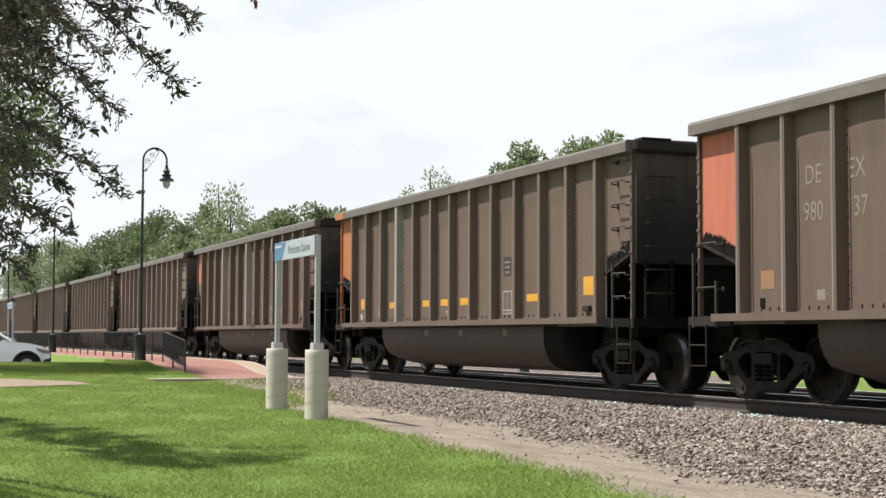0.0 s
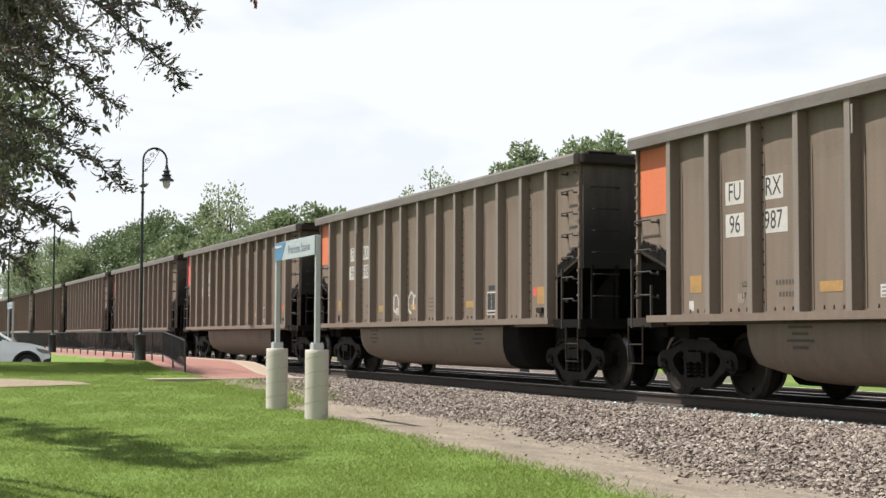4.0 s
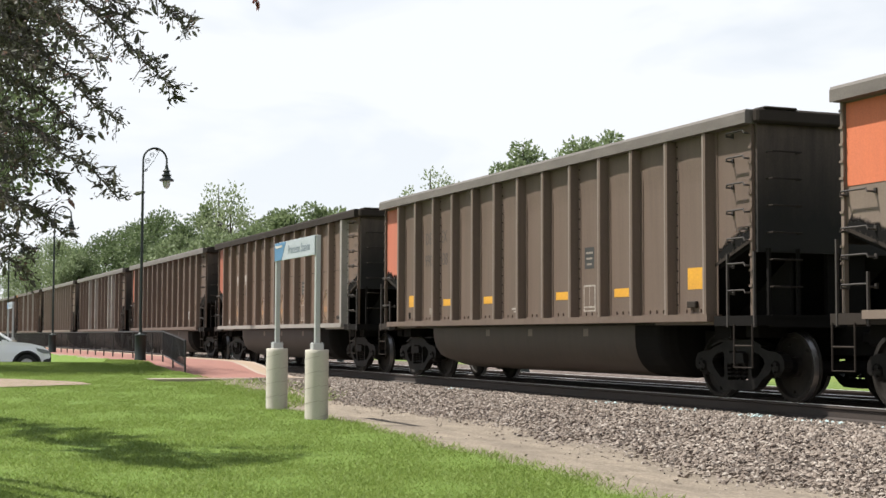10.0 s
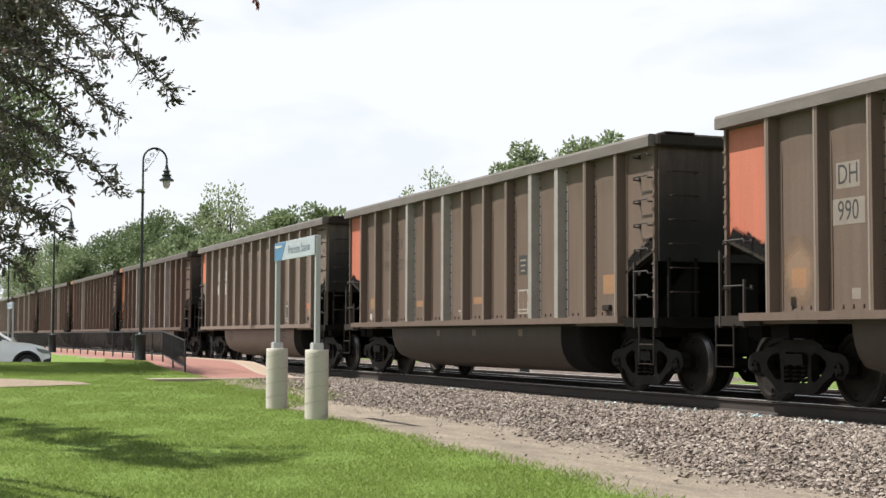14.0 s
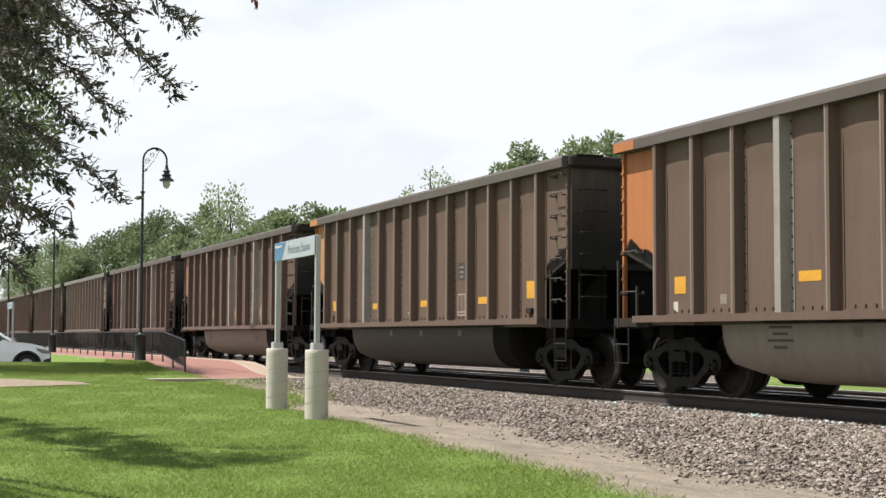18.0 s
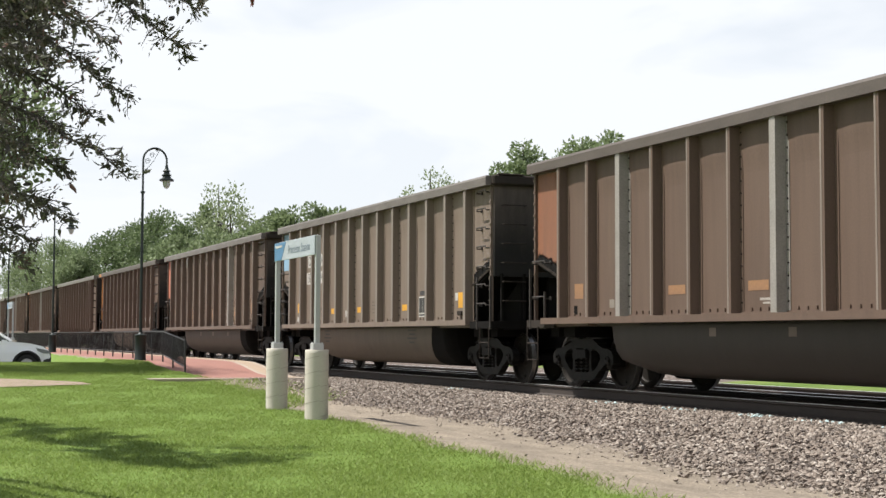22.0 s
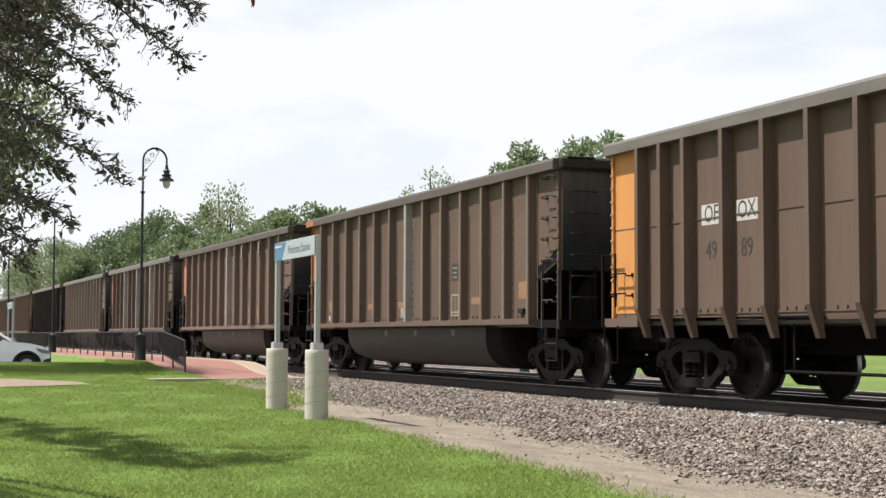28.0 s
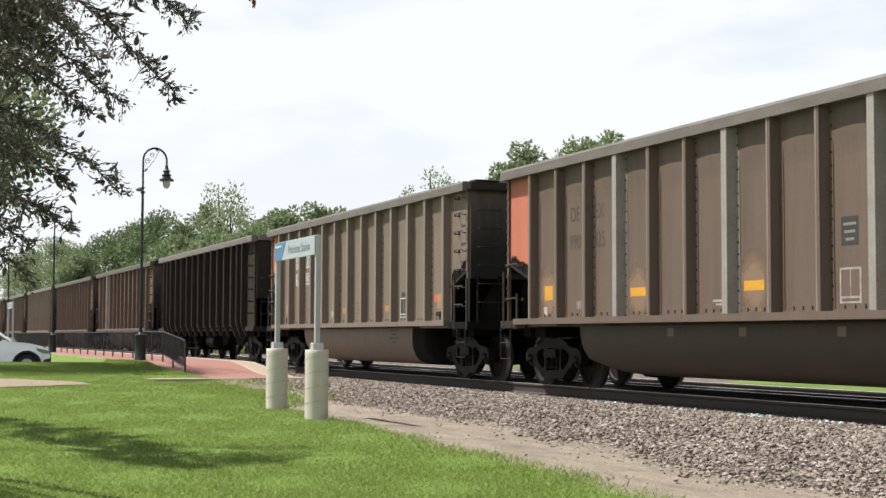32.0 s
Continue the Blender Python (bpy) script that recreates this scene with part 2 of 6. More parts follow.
def prism(bm, pts, axis, a, b):
    """Extrude a polygon given in the two other axes along an axis from a to b."""
    def p3(p, v):
        q = list(p)
        q.insert("xyz".index(axis), v)
        return q
    lo = [bm.verts.new(p3(p, a)) for p in pts]
    hi = [bm.verts.new(p3(p, b)) for p in pts]
    n = len(pts)
    bm.faces.new(lo)
    bm.faces.new(hi[::-1])
    for i in range(n):
        bm.faces.new((lo[i], hi[i], hi[(i + 1) % n], lo[(i + 1) % n]))
    bmesh.ops.recalc_face_normals(bm, faces=bm.faces)


def tube(bm, pts, r, sides=6, r_end=None):
    """A round bar through the points."""
    pts = [Vector(p) for p in pts]
    r_end = r if r_end is None else r_end
    rings = []
    for i, p in enumerate(pts):
        d = (pts[min(i + 1, len(pts) - 1)] - pts[max(i - 1, 0)]).normalized()
        u = d.orthogonal().normalized() if not rings else (pu - d * pu.dot(d)).normalized()
        pu = u
        v = d.cross(u)
        rr = r + (r_end - r) * i / max(1, len(pts) - 1)
        rings.append([bm.verts.new(p + (u * math.cos(a) + v * math.sin(a)) * rr) for a in (2 * math.pi * k / sides for k in range(sides))])
    for a, b in zip(rings, rings[1:]):
        for k in range(sides):
            bm.faces.new((a[k], a[(k + 1) % sides], b[(k + 1) % sides], b[k]))
    bm.faces.new(rings[0][::-1])
    bm.faces.new(rings[-1])


def lathe(bm, prof, sides=20, axis="z", at=(0, 0, 0), caps=True):
    """Turn a profile of (radius, along) about an axis."""
    rings = []
    for r, h in prof:
        ring = []
        for k in range(sides):
            a = 2 * math.pi * k / sides
            c, s = r * math.cos(a), r * math.sin(a)
            q = (c, s, h) if axis == "z" else (c, h, s) if axis == "y" else (h, c, s)
            ring.append(bm.verts.new(Vector(q) + Vector(at)))
        rings.append(ring)
    for a, b in zip(rings, rings[1:]):
        for k in range(sides):
            bm.faces.new((a[k], a[(k + 1) % sides], b[(k + 1) % sides], b[k]))
    if caps:
        bm.faces.new(rings[0][::-1])
        bm.faces.new(rings[-1])
    bmesh.ops.recalc_face_normals(bm, faces=bm.faces)


def mesh_of(name, bm, material, smooth=False):
    me = bpy.data.meshes.new(name)
    bm.to_mesh(me)
    bm.free()
    if material:
        me.materials.append(material)
    if smooth:
        me.shade_smooth()
        me.set_sharp_from_angle(angle=radians(40))
    return me


def part(name, bm, material, parent, label="", smooth=False):
    ob = new(name, mesh_of(name, bm, material, smooth))
    ob.parent = parent
    if label:
        ob["label"] = label
    return ob


def thing(name, label, category, group="", kind="", at=None):
    ob = new(name)
    ob.empty_display_size = 0.2
    if at is not None:
        ob.matrix_basis = at
    return tagged(ob, label, category, group, kind)


def pydata(name, verts, faces, material, parent=None, smooth=False):
    me = bpy.data.meshes.new(name)
    me.from_pydata(verts, [], faces)
    me.materials.append(material)
    if smooth:
        me.shade_smooth()
    ob = new(name, me)
    ob.parent = parent
    return ob


CACHE = {}


def shared(key, material, maker, smooth=False):
    """Mesh data built once for each shape and material."""
    k = (key, material.name)
    if k not in CACHE:
        base = next((v for kk, v in CACHE.items() if kk[0] == key), None)
        if base:
            me = base.copy()
            me.materials[0] = material
        else:
            bm = bmesh.new()
            maker(bm)
            me = mesh_of(key, bm, material, smooth)
        CACHE[k] = me
    return CACHE[k]


def piece(name, key, material, maker, parent, at=None, label="", smooth=False):
    ob = new(name, shared(key, material, maker, smooth))
    ob.parent = parent
    if at is not None:
        ob.matrix_basis = at
    if label:
        ob["label"] = label
    return ob


def lettering(text, size, material, stretch=0.8, thin=0.0):
    key = ("text", text, size, material.name)
    if key not in CACHE:
        cu = bpy.data.curves.new("lettering", "FONT")
        cu.body, cu.size, cu.extrude, cu.align_x, cu.align_y = text, size, 0.0006, "CENTER", "CENTER"
        cu.resolution_u = 3
        cu.offset = -thin
        cu.materials.append(material)
        ob = new("lettering", cu)
        ob.scale.x = stretch
        bpy.context.view_layer.update()
        me = bpy.data.meshes.new_from_object(ob.evaluated_get(bpy.context.evaluated_depsgraph_get()))
        me.transform(Matrix.Diagonal((stretch, 1, 1, 1)))
        bpy.data.objects.remove(ob)
        CACHE[key] = me
    return CACHE[key]


# ------------------------------------------------------------------ track and train layout
TRACK_Y = 12.15          # centre of the near track
TRACK2_Y = 15.95         # centre of the far track
PITCH_M = 16.18          # from car to car
BODY = 14.4              # length of a car body
RIBS = [1.17 + 1.015 * i for i in range(13)]
RIM_Z, SILL_Z = 3.80, 1.06


def train_at(t):
    """How far the first car's trailing corner has come at t seconds."""
    return -17.447 + 11.742 * t - 0.00977 * t * t


# --- shapes of the coal gondola, in its own space: x 0 .. BODY, the near side at y = -1.6
SHEET = 1.43


def bulge(x, z):
    """How far the plating stands out between two ribs, high up under the rim."""
    if not (RIBS[0] < x < RIBS[-1]) or z < 2.98:
        return 0.0
    u = ((x - RIBS[0]) % 1.015) / 1.015
    f = min(1.0, (z - 2.98) / 0.42)
    return 0.026 * math.sin(math.pi * u) ** 0.8 * f * f * (3 - 2 * f)


def side_sheet(s):
    def make(bm):
        y0, y1 = (-SHEET, -SHEET + 0.03) if s < 0 else (SHEET - 0.03, SHEET)
        pts = [(0.06, 2.12), (1.05, 1.80), (1.05, 1.10), (13.40, 1.10), (13.40, 1.80), (14.34, 2.12), (14.34, 3.00), (0.06, 3.00)]
        prism(bm, pts, "y", y0, y1)
        xs = [0.06] + [RIBS[0] + 1.015 * k / 8 for k in range(97)] + [14.34]
        zs = [3.0, 3.06, 3.14, 3.22, 3.30, 3.38, 3.46, 3.54, 3.60, 3.70]
        grid = [[bm.verts.new((x, s * (SHEET + bulge(x, z)), z)) for z in zs] for x in xs]
        for a, b in zip(grid, grid[1:]):
            for k in range(len(zs) - 1):
                f = (a[k], b[k], b[k + 1], a[k + 1])
                bm.faces.new(f if s < 0 else f[::-1])
    return make


def rib_shape(wide, deep):
    def make(bm):
        # hat section, tapering inwards at the foot
        for z0, z1, d0, d1 in ((1.14, 3.64, deep, deep),):
            w = wide / 2
            pts = [(-w - 0.02, -SHEET), (-w, -SHEET - d0), (w, -SHEET - d0), (w + 0.03, -SHEET)]
            prism(bm, pts, "z", z0, z1)
            # flange and the paler outer face
            box(bm, w + 0.03, w + 0.095, -SHEET - 0.012, -SHEET, z0, z1)
    return make


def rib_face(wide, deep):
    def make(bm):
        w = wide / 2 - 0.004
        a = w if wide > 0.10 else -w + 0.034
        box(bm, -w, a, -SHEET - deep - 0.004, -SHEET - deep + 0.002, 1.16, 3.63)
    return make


def rivets(bm):
    for z in np.arange(1.30, 3.60, 0.16):
        r = 0.017
        bmesh.ops.create_cone(bm, segments=6, cap_ends=True, radius1=r, radius2=r * 0.6, depth=0.014,
                              matrix=Matrix.Translation((0.0, -SHEET - 0.018, z)) @ Matrix.Rotation(radians(90), 4, "X"))


def top_chord(bm):
    for s in (-1, 1):
        y0, y1 = s * 1.60, s * 1.40
        prism(bm, [(min(y0, y1), 3.62), (max(y0, y1), 3.62), (max(y0, y1), 3.76), (max(y0, y1) - 0.02, 3.80), (min(y0, y1) + 0.02, 3.80), (min(y0, y1), 3.76)], "x", 0.0, 14.40)
    for x0, x1 in ((0.02, 0.14), (14.26, 14.52)):
        box(bm, x0, x1, -1.40, 1.40, 3.66, 3.80)


def end_cap(bm):
    box(bm, 14.40, 14.54, -1.50, 1.50, 3.62, 3.81, 0.03)
    box(bm, 14.28, 14.56, -1.40, -0.9, 3.80, 3.83, 0.012)


def end_sheet_right(bm):
    box(bm, 14.36, 14.42, -1.43, 1.43, 1.95, 3.70)


def end_sheet_left(bm):
    box(bm, -0.02, 0.04, -1.43, 1.43, 1.95, 3.70)


def slope_sheet(bm):
    """Sloping floor of the end bay with its two gussets, made for the leading end."""
    prism(bm, [(14.40, 2.08), (14.36, 2.13), (13.38, 1.80), (12.9, 1.14), (13.0, 1.12), (13.46, 1.76)], "y", -1.41, 1.41)
    for y in (-0.85, 0.81):
        prism(bm, [(14.30, 1.92), (13.05, 1.15), (14.30, 1.15)], "y", y, y + 0.04)
    box(bm, 14.26, 14.34, -0.30, 0.30, 1.1, 1.95)


def slope_angle(bm):
    """Bolted angle along the sloping lower edge of the side plating at the leading end."""
    a, b = Vector((13.40, 0, 1.80)), Vector((14.34, 0, 2.12))
    d = (b - a).normalized()
    n = Vector((-d.z, 0, d.x))
    for u0, u1, out in ((-0.012, 0.030, 0.016),):
        pts = [a + n * u0, b + n * u0, b + n * u1, a + n * u1]
        prism(bm, [(p.x, p.z) for p in pts], "y", -SHEET - out, -SHEET + 0.001)
    for k in range(9):
        p = a.lerp(b, (k + 0.5) / 9) + n * 0.045
        box(bm, p.x - 0.011, p.x + 0.011, -SHEET - 0.012, -SHEET, p.z - 0.011, p.z + 0.011)


def soot_stain(bm):
    """A skin over the plating above the sloping edge: x along the edge, z square to it."""
    prism(bm, [(-0.49, 0.0), (0.49, 0.0), (0.40, 0.34), (-0.40, 0.34)], "y", -0.001, 0.0)


def end_parts(car, open_bay=True):
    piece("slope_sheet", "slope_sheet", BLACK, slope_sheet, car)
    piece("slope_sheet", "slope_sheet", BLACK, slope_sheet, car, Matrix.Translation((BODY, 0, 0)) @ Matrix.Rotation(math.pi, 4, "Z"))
    if not open_bay:
        return
    for x, out, turn in ((13.87, 0.0025, -18.8), (BODY - 13.87, 0.0085, 18.8)):
        piece("soot_stain", "soot_stain", SOOT, soot_stain, car, Matrix.Translation((x, -SHEET - out, 1.96)) @ Matrix.Rotation(radians(turn), 4, "Y"))
    piece("slope_angle", "slope_angle", DARK, slope_angle, car)
    piece("slope_angle", "slope_angle_rear", DARK, lambda bm: (slope_angle(bm), bmesh.ops.transform(bm, matrix=Matrix.Translation((BODY, 0, 0)) @ Matrix.Diagonal((-1, 1, 1, 1)), verts=bm.verts), bmesh.ops.reverse_faces(bm, faces=bm.faces)), car)


def sill(s):
    def make(bm):
        y0, y1 = sorted((s * 1.60, s * 1.36))
        prism(bm, [(y0, 1.16), (y1, 1.16), (y1, 1.06), (y0, 1.06)] if s < 0 else [(y0, 1.06), (y0, 1.16), (y1, 1.16), (y1, 1.06)], "x", 0.55, 13.45)
        if s < 0:
            box(bm, 0.55, 2.1, -1.50, -1.36, 1.02, 1.06)
            box(bm, 11.9, 13.45, -1.50, -1.36, 1.02, 1.06)
    return make


def end_bolts(bm):
    for i in range(len(RIBS)):
        x = RIBS[i] + 0.12
        for k in range(4):
            a = x + 0.18 + k * 0.19
            if a < 13.3:
                box(bm, a, a + 0.035, -SHEET - 0.02, -SHEET, 1.19, 1.235)
    box(bm, 1.05, 13.3, -SHEET - 0.015, -SHEET, 1.165, 1.185)


TUB = [(1.36, 0.0), (1.36, 0.25), (1.345, 0.42), (1.30, 0.60), (1.21, 0.77), (1.08, 0.90), (0.9, 0.97), (0.7, 1.0), (0.45, 0.98), (0.25, 0.88), (0.16, 0.5), (0.16, 0.0)]


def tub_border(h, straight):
    """Where the black end of the tub begins, at a height h below the sill."""
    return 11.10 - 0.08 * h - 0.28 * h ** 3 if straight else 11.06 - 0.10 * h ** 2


def tub(bm, straight=True):
    # two rounded troughs that hang below the sill between the trucks, drawn in at the rear like a hull
    for s in (-1, 1):
        rows = []
        for k in range(25):
            u = k / 24
            row = []
            for y, h in TUB:
                x0, x1 = (1.98 + 0.10 * h if y > 1.15 else 2.46) + (0.60 if straight else 0.42), tub_border(h, straight)
                x = x0 + (x1 - x0) * u
                reach = 0.9 + 0.4 * h
                w = math.sqrt(max(0.0, 1 - (1 - min(1.0, (x - x0) / reach)) ** 2))
                row.append(bm.verts.new((x, s * (0.16 + (y - 0.16) * (0.9 + 0.1 * w)), 1.06 - h * 0.81 * (0.9 + 0.1 * w))))
            rows.append(row)
        for a, b in zip(rows, rows[1:]):
            for i in range(len(a) - 1):
                bm.faces.new((a[i], a[i + 1], b[i + 1], b[i]))
        bm.faces.new(rows[0])
    bmesh.ops.recalc_face_normals(bm, faces=bm.faces)


def tub_end(bm, straight=True):
    # the black leading end, drawn in steeply before the truck
    for s in (-1, 1):
        rows = []
        for k in range(8):
            u = max(0.0, (k - 2) / 5)
            row = []
            for y, h in TUB:
                x1 = tub_border(h, straight)
                x1 = x1 + (11.72 - x1) * min(1.0, k / 2)
                w = math.sqrt(1 - u * u)
                row.append(bm.verts.new((x1 + u * 0.24, s * (0.16 + (y - 0.16) * (0.55 + 0.45 * w)), 1.06 - h * 0.81 * (0.85 + 0.15 * w))))
            rows.append(row)
        for a, b in zip(rows, rows[1:]):
            for i in range(len(a) - 1):
                bm.faces.new((a[i], a[i + 1], b[i + 1], b[i]))
        bm.faces.new(rows[-1])
    bmesh.ops.recalc_face_normals(bm, faces=bm.faces)


def floor_pan(bm):
    box(bm, 0.9, 13.5, -1.36, 1.36, 1.02, 1.07)


def centre_sill(bm):
    box(bm, -0.35, 14.75, -0.17, 0.17, 0.62, 1.0)
    for x in (0.25, 13.85):
        box(bm, x, x + 0.3, -1.25, 1.25, 0.85, 1.02)
    for x in (1.03, 13.37):
        box(bm, x - 0.2, x + 0.2, -1.30, 1.30, 0.84, 1.02)


def end_platform(x0, x1):
    def make(bm):
        box(bm, x0, x1, -1.55, -1.30, 1.00, 1.13)
        box(bm, x0, x1, 1.30, 1.55, 1.00, 1.13)
        box(bm, x0 if x0 < 5 else x1 - 0.1, x0 + 0.1 if x0 < 5 else x1, -1.30, 1.30, 0.98, 1.14)
        box(bm, x0, x1, -1.30, 1.30, 1.08, 1.10)
    return make


def bar_loop(x0, x1, z0, z1, y=-1.56, r=0.014):
    def make(bm):
        tube(bm, [(x0, y, z1), (x0, y, z0), (x1, y, z0), (x1, y, z1)], r)
    return make


def rung(x0, x1, out=0.12):
    def make(bm):
        tube(bm, [(x0, 0, -0.035), (x0 + 0.01, -out, -0.035), (x0 + 0.03, -out, 0), (x1 - 0.03, -out, 0), (x1 - 0.01, -out, -0.035), (x1, 0, -0.035)], 0.013, 6)
        box(bm, x0 - 0.022, x0 + 0.022, -0.025, 0.0, -0.055, 0.005)
        box(bm, x1 - 0.022, x1 + 0.022, -0.025, 0.0, -0.055, 0.005)
    return make


def post(x, z0, z1, w=0.014):
    def make(bm):
        box(bm, x - w, x + w, -1.56, -1.525, z0, z1)
    return make


def corner_angle(x):
    def make(bm):
        box(bm, x - 0.026, x + 0.026, -1.475, -1.42, 1.10, 3.66)
        for z in np.arange(1.5, 3.6, 0.2):
            box(bm, x - 0.034, x + 0.034, -1.490, -1.475, z, z + 0.03)
    return make


def end_rung(bm):
    tube(bm, [(14.44, -1.30, 0), (14.56, -1.30, 0), (14.56, -0.85, 0), (14.44, -0.85, 0)], 0.012)


def end_rail(bm):
    box(bm, 14.44, 14.49, -0.02, 0.02, 1.1, 2.0)


def end_ladder(car):
    for z in (1.5, 1.85, 2.2, 2.55, 2.9, 3.25):
        piece("end_rung", "end_rung", DARK, end_rung, car, Matrix.Translation((0, 0, z)))
    for y in (-1.30, -0.85):
        piece("end_rail", "end_rail", BLACK, end_rail, car, Matrix.Translation((0, y, 0)))


def coupler(bm):
    box(bm, -0.55, -0.1, -0.07, 0.07, 0.78, 0.92, 0.02)
    box(bm, -0.86, -0.5, -0.14, 0.12, 0.72, 0.98, 0.05)


def air_hose(bm):
    tube(bm, [(0.0, 0.25, 0.8), (-0.35, 0.28, 0.62), (-0.7, 0.22, 0.42), (-0.86, 0.16, 0.46)], 0.025, 6)


def brake_gear(bm):
    lathe(bm, [(0.02, 2.55), (0.15, 2.55), (0.16, 2.65), (0.16, 3.05), (0.14, 3.12), (0.02, 3.12)], 12, "x", (0, -0.6, 0.80))
    tube(bm, [(3.1, -0.6, 0.8), (3.6, -0.4, 0.75)], 0.025)


# --- truck, in its own space: centre at x = 0
def ring_plate(bm, outer, holes, y0, y1):
    """A plate cut from one outline with open windows, extruded along y."""
    from_edges = []
    for loop in [outer] + holes:
        vs = [bm.verts.new((x, y0, z)) for x, z in loop]
        from_edges += [bm.edges.new((a, b)) for a, b in zip(vs, vs[1:] + vs[:1])]
    fill = bmesh.ops.triangle_fill(bm, use_beauty=True, use_dissolve=False, edges=from_edges)
    faces = [g for g in fill["geom"] if isinstance(g, bmesh.types.BMFace)]
    out = bmesh.ops.extrude_face_region(bm, geom=faces)
    bmesh.ops.translate(bm, vec=(0, y1 - y0, 0), verts=[g for g in out["geom"] if isinstance(g, bmesh.types.BMVert)])
    bmesh.ops.recalc_face_normals(bm, faces=bm.faces)


def side_frame(s):
    def make(bm):
        y0, y1 = sorted((s * 0.94, s * 1.07))
        half = [(0.0, 0.80), (0.22, 0.80), (0.40, 0.77), (0.58, 0.71), (0.74, 0.665), (0.90, 0.66), (1.02, 0.62), (1.08, 0.54), (1.08, 0.44), (1.03, 0.40),
                (0.99, 0.42), (0.975, 0.50), (0.93, 0.545), (0.86, 0.545), (0.80, 0.50), (0.785, 0.42), (0.74, 0.37), (0.60, 0.30), (0.46, 0.19), (0.36, 0.145), (0.0, 0.135)]
        outer = half + [(-x, z) for x, z in reversed(half[1:-1])]
        win = [(0.33, 0.62), (0.40, 0.655), (0.52, 0.62), (0.62, 0.56), (0.64, 0.50), (0.58, 0.42), (0.44, 0.31), (0.36, 0.29), (0.33, 0.33)]
        mid_win = [(-0.25, 0.27), (0.25, 0.27), (0.26, 0.60), (0.20, 0.66), (-0.20, 0.66), (-0.26, 0.60)]
        ring_plate(bm, outer, [win, [(-x, z) for x, z in reversed(win)], mid_win], y0, y1)
        # raised rims along the top and round the bolster end
        prism(bm, [(-0.60, 0.72), (-0.40, 0.785), (0.40, 0.785), (0.60, 0.72), (0.62, 0.74), (0.40, 0.82), (-0.40, 0.82), (-0.62, 0.74)], "y", *sorted((s * 0.92, s * 1.10)))
        prism(bm, [(-0.24, 0.50), (-0.22, 0.64), (0.22, 0.64), (0.24, 0.50)], "y", *sorted((s * 0.9, s * 1.13)))
    return make


def spring(bm):
    tube(bm, [(0.07 * math.cos(a), 0.07 * math.sin(a), 0.27 + 0.036 * a / 1.047) for a in (1.047 * k for k in range(7))][:1] +
         [(0.072 * math.cos(1.047 * k), 0.072 * math.sin(1.047 * k), 0.28 + 0.0092 * k) for k in range(25)], 0.014, 4)


def bearing_cap(bm):
    lathe(bm, [(0.02, -0.07), (0.075, -0.065), (0.085, -0.03), (0.125, -0.02), (0.135, 0.03), (0.135, 0.12), (0.02, 0.12)], 14, "y")
    for a in (90, 210, 330):
        c, q = 0.06 * math.cos(radians(a)), 0.06 * math.sin(radians(a))
        box(bm, c - 0.018, c + 0.018, -0.09, -0.05, q - 0.018, q + 0.018)


def bolster(bm):
    box(bm, -0.2, 0.2, -0.92, 0.92, 0.55, 0.82, 0.03)
    for x in (-0.34, 0.30):
        box(bm, x, x + 0.05, -0.9, 0.9, 0.36, 0.44)
    for x in (-0.42, 0.34):
        for y in (-0.80, 0.70):
            box(bm, x, x + 0.08, y, y + 0.1, 0.30, 0.56)


def wheel_disc(s):
    def make(bm):
        prof = [(0.06, 0.78), (0.13, 0.79), (0.14, 0.75), (0.30, 0.735), (0.385, 0.75), (0.40, 0.80), (0.445, 0.80), (0.457, 0.795)]
        prof += [(0.462, 0.72), (0.485, 0.705), (0.485, 0.685), (0.45, 0.665), (0.39, 0.665), (0.37, 0.69), (0.16, 0.68), (0.06, 0.68)]
        lathe(bm, [(r, s * h) for r, h in prof], 30, "y")
        for k in range(5):     # cast marks that show the turning
            a = 2 * math.pi * k / 5
            c, q = 0.33 * math.cos(a), 0.33 * math.sin(a)
            box(bm, c - 0.02, c + 0.02, *sorted((s * 0.74, s * 0.765)), q - 0.02, q + 0.02)
    return make


def wheel_tread(s):
    def make(bm):
        lathe(bm, [(0.4575, s * 0.7965), (0.4590, s * 0.795), (0.4640, s * 0.722), (0.4635, s * 0.720)], 30, "y", caps=False)
    return make


def axle(bm):
    lathe(bm, [(0.085, -0.95), (0.085, 0.95)], 12, "y")


SPINNERS = []       # every wheelset, for motions()


def truck(parent, x):
    t = new("truck")
    t.parent = parent
    t.location = (x, 0, 0)
    t.empty_display_size = 0.2
    for s in (-1, 1):
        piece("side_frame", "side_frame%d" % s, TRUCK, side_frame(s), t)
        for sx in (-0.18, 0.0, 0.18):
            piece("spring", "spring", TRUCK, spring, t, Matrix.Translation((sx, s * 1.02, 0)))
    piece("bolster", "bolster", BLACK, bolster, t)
    for ax in (-0.889, 0.889):
        w = new("wheelset", shared("axle", BLACK, axle, True))
        w.parent = t
        w.delta_location = (ax, 0, 0.457)
        SPINNERS.append((w, parent))
        # discs, treads and caps share the turning of the axle
        for s in (-1, 1):
            piece("wheel", "wheel%d" % s, WHEEL, wheel_disc(s), w, smooth=True)
            piece("wheel_tread", "wheel_tread%d" % s, TREAD, wheel_tread(s), w, label="polished steel wheel rim", smooth=True)
            piece("bearing_cap", "bearing_cap", TRUCK, bearing_cap, w,
                  at=Matrix.Translation((0, s * 1.02, 0)) @ Matrix.Rotation(0 if s < 0 else math.pi, 4, "Z"), smooth=True)
    return t


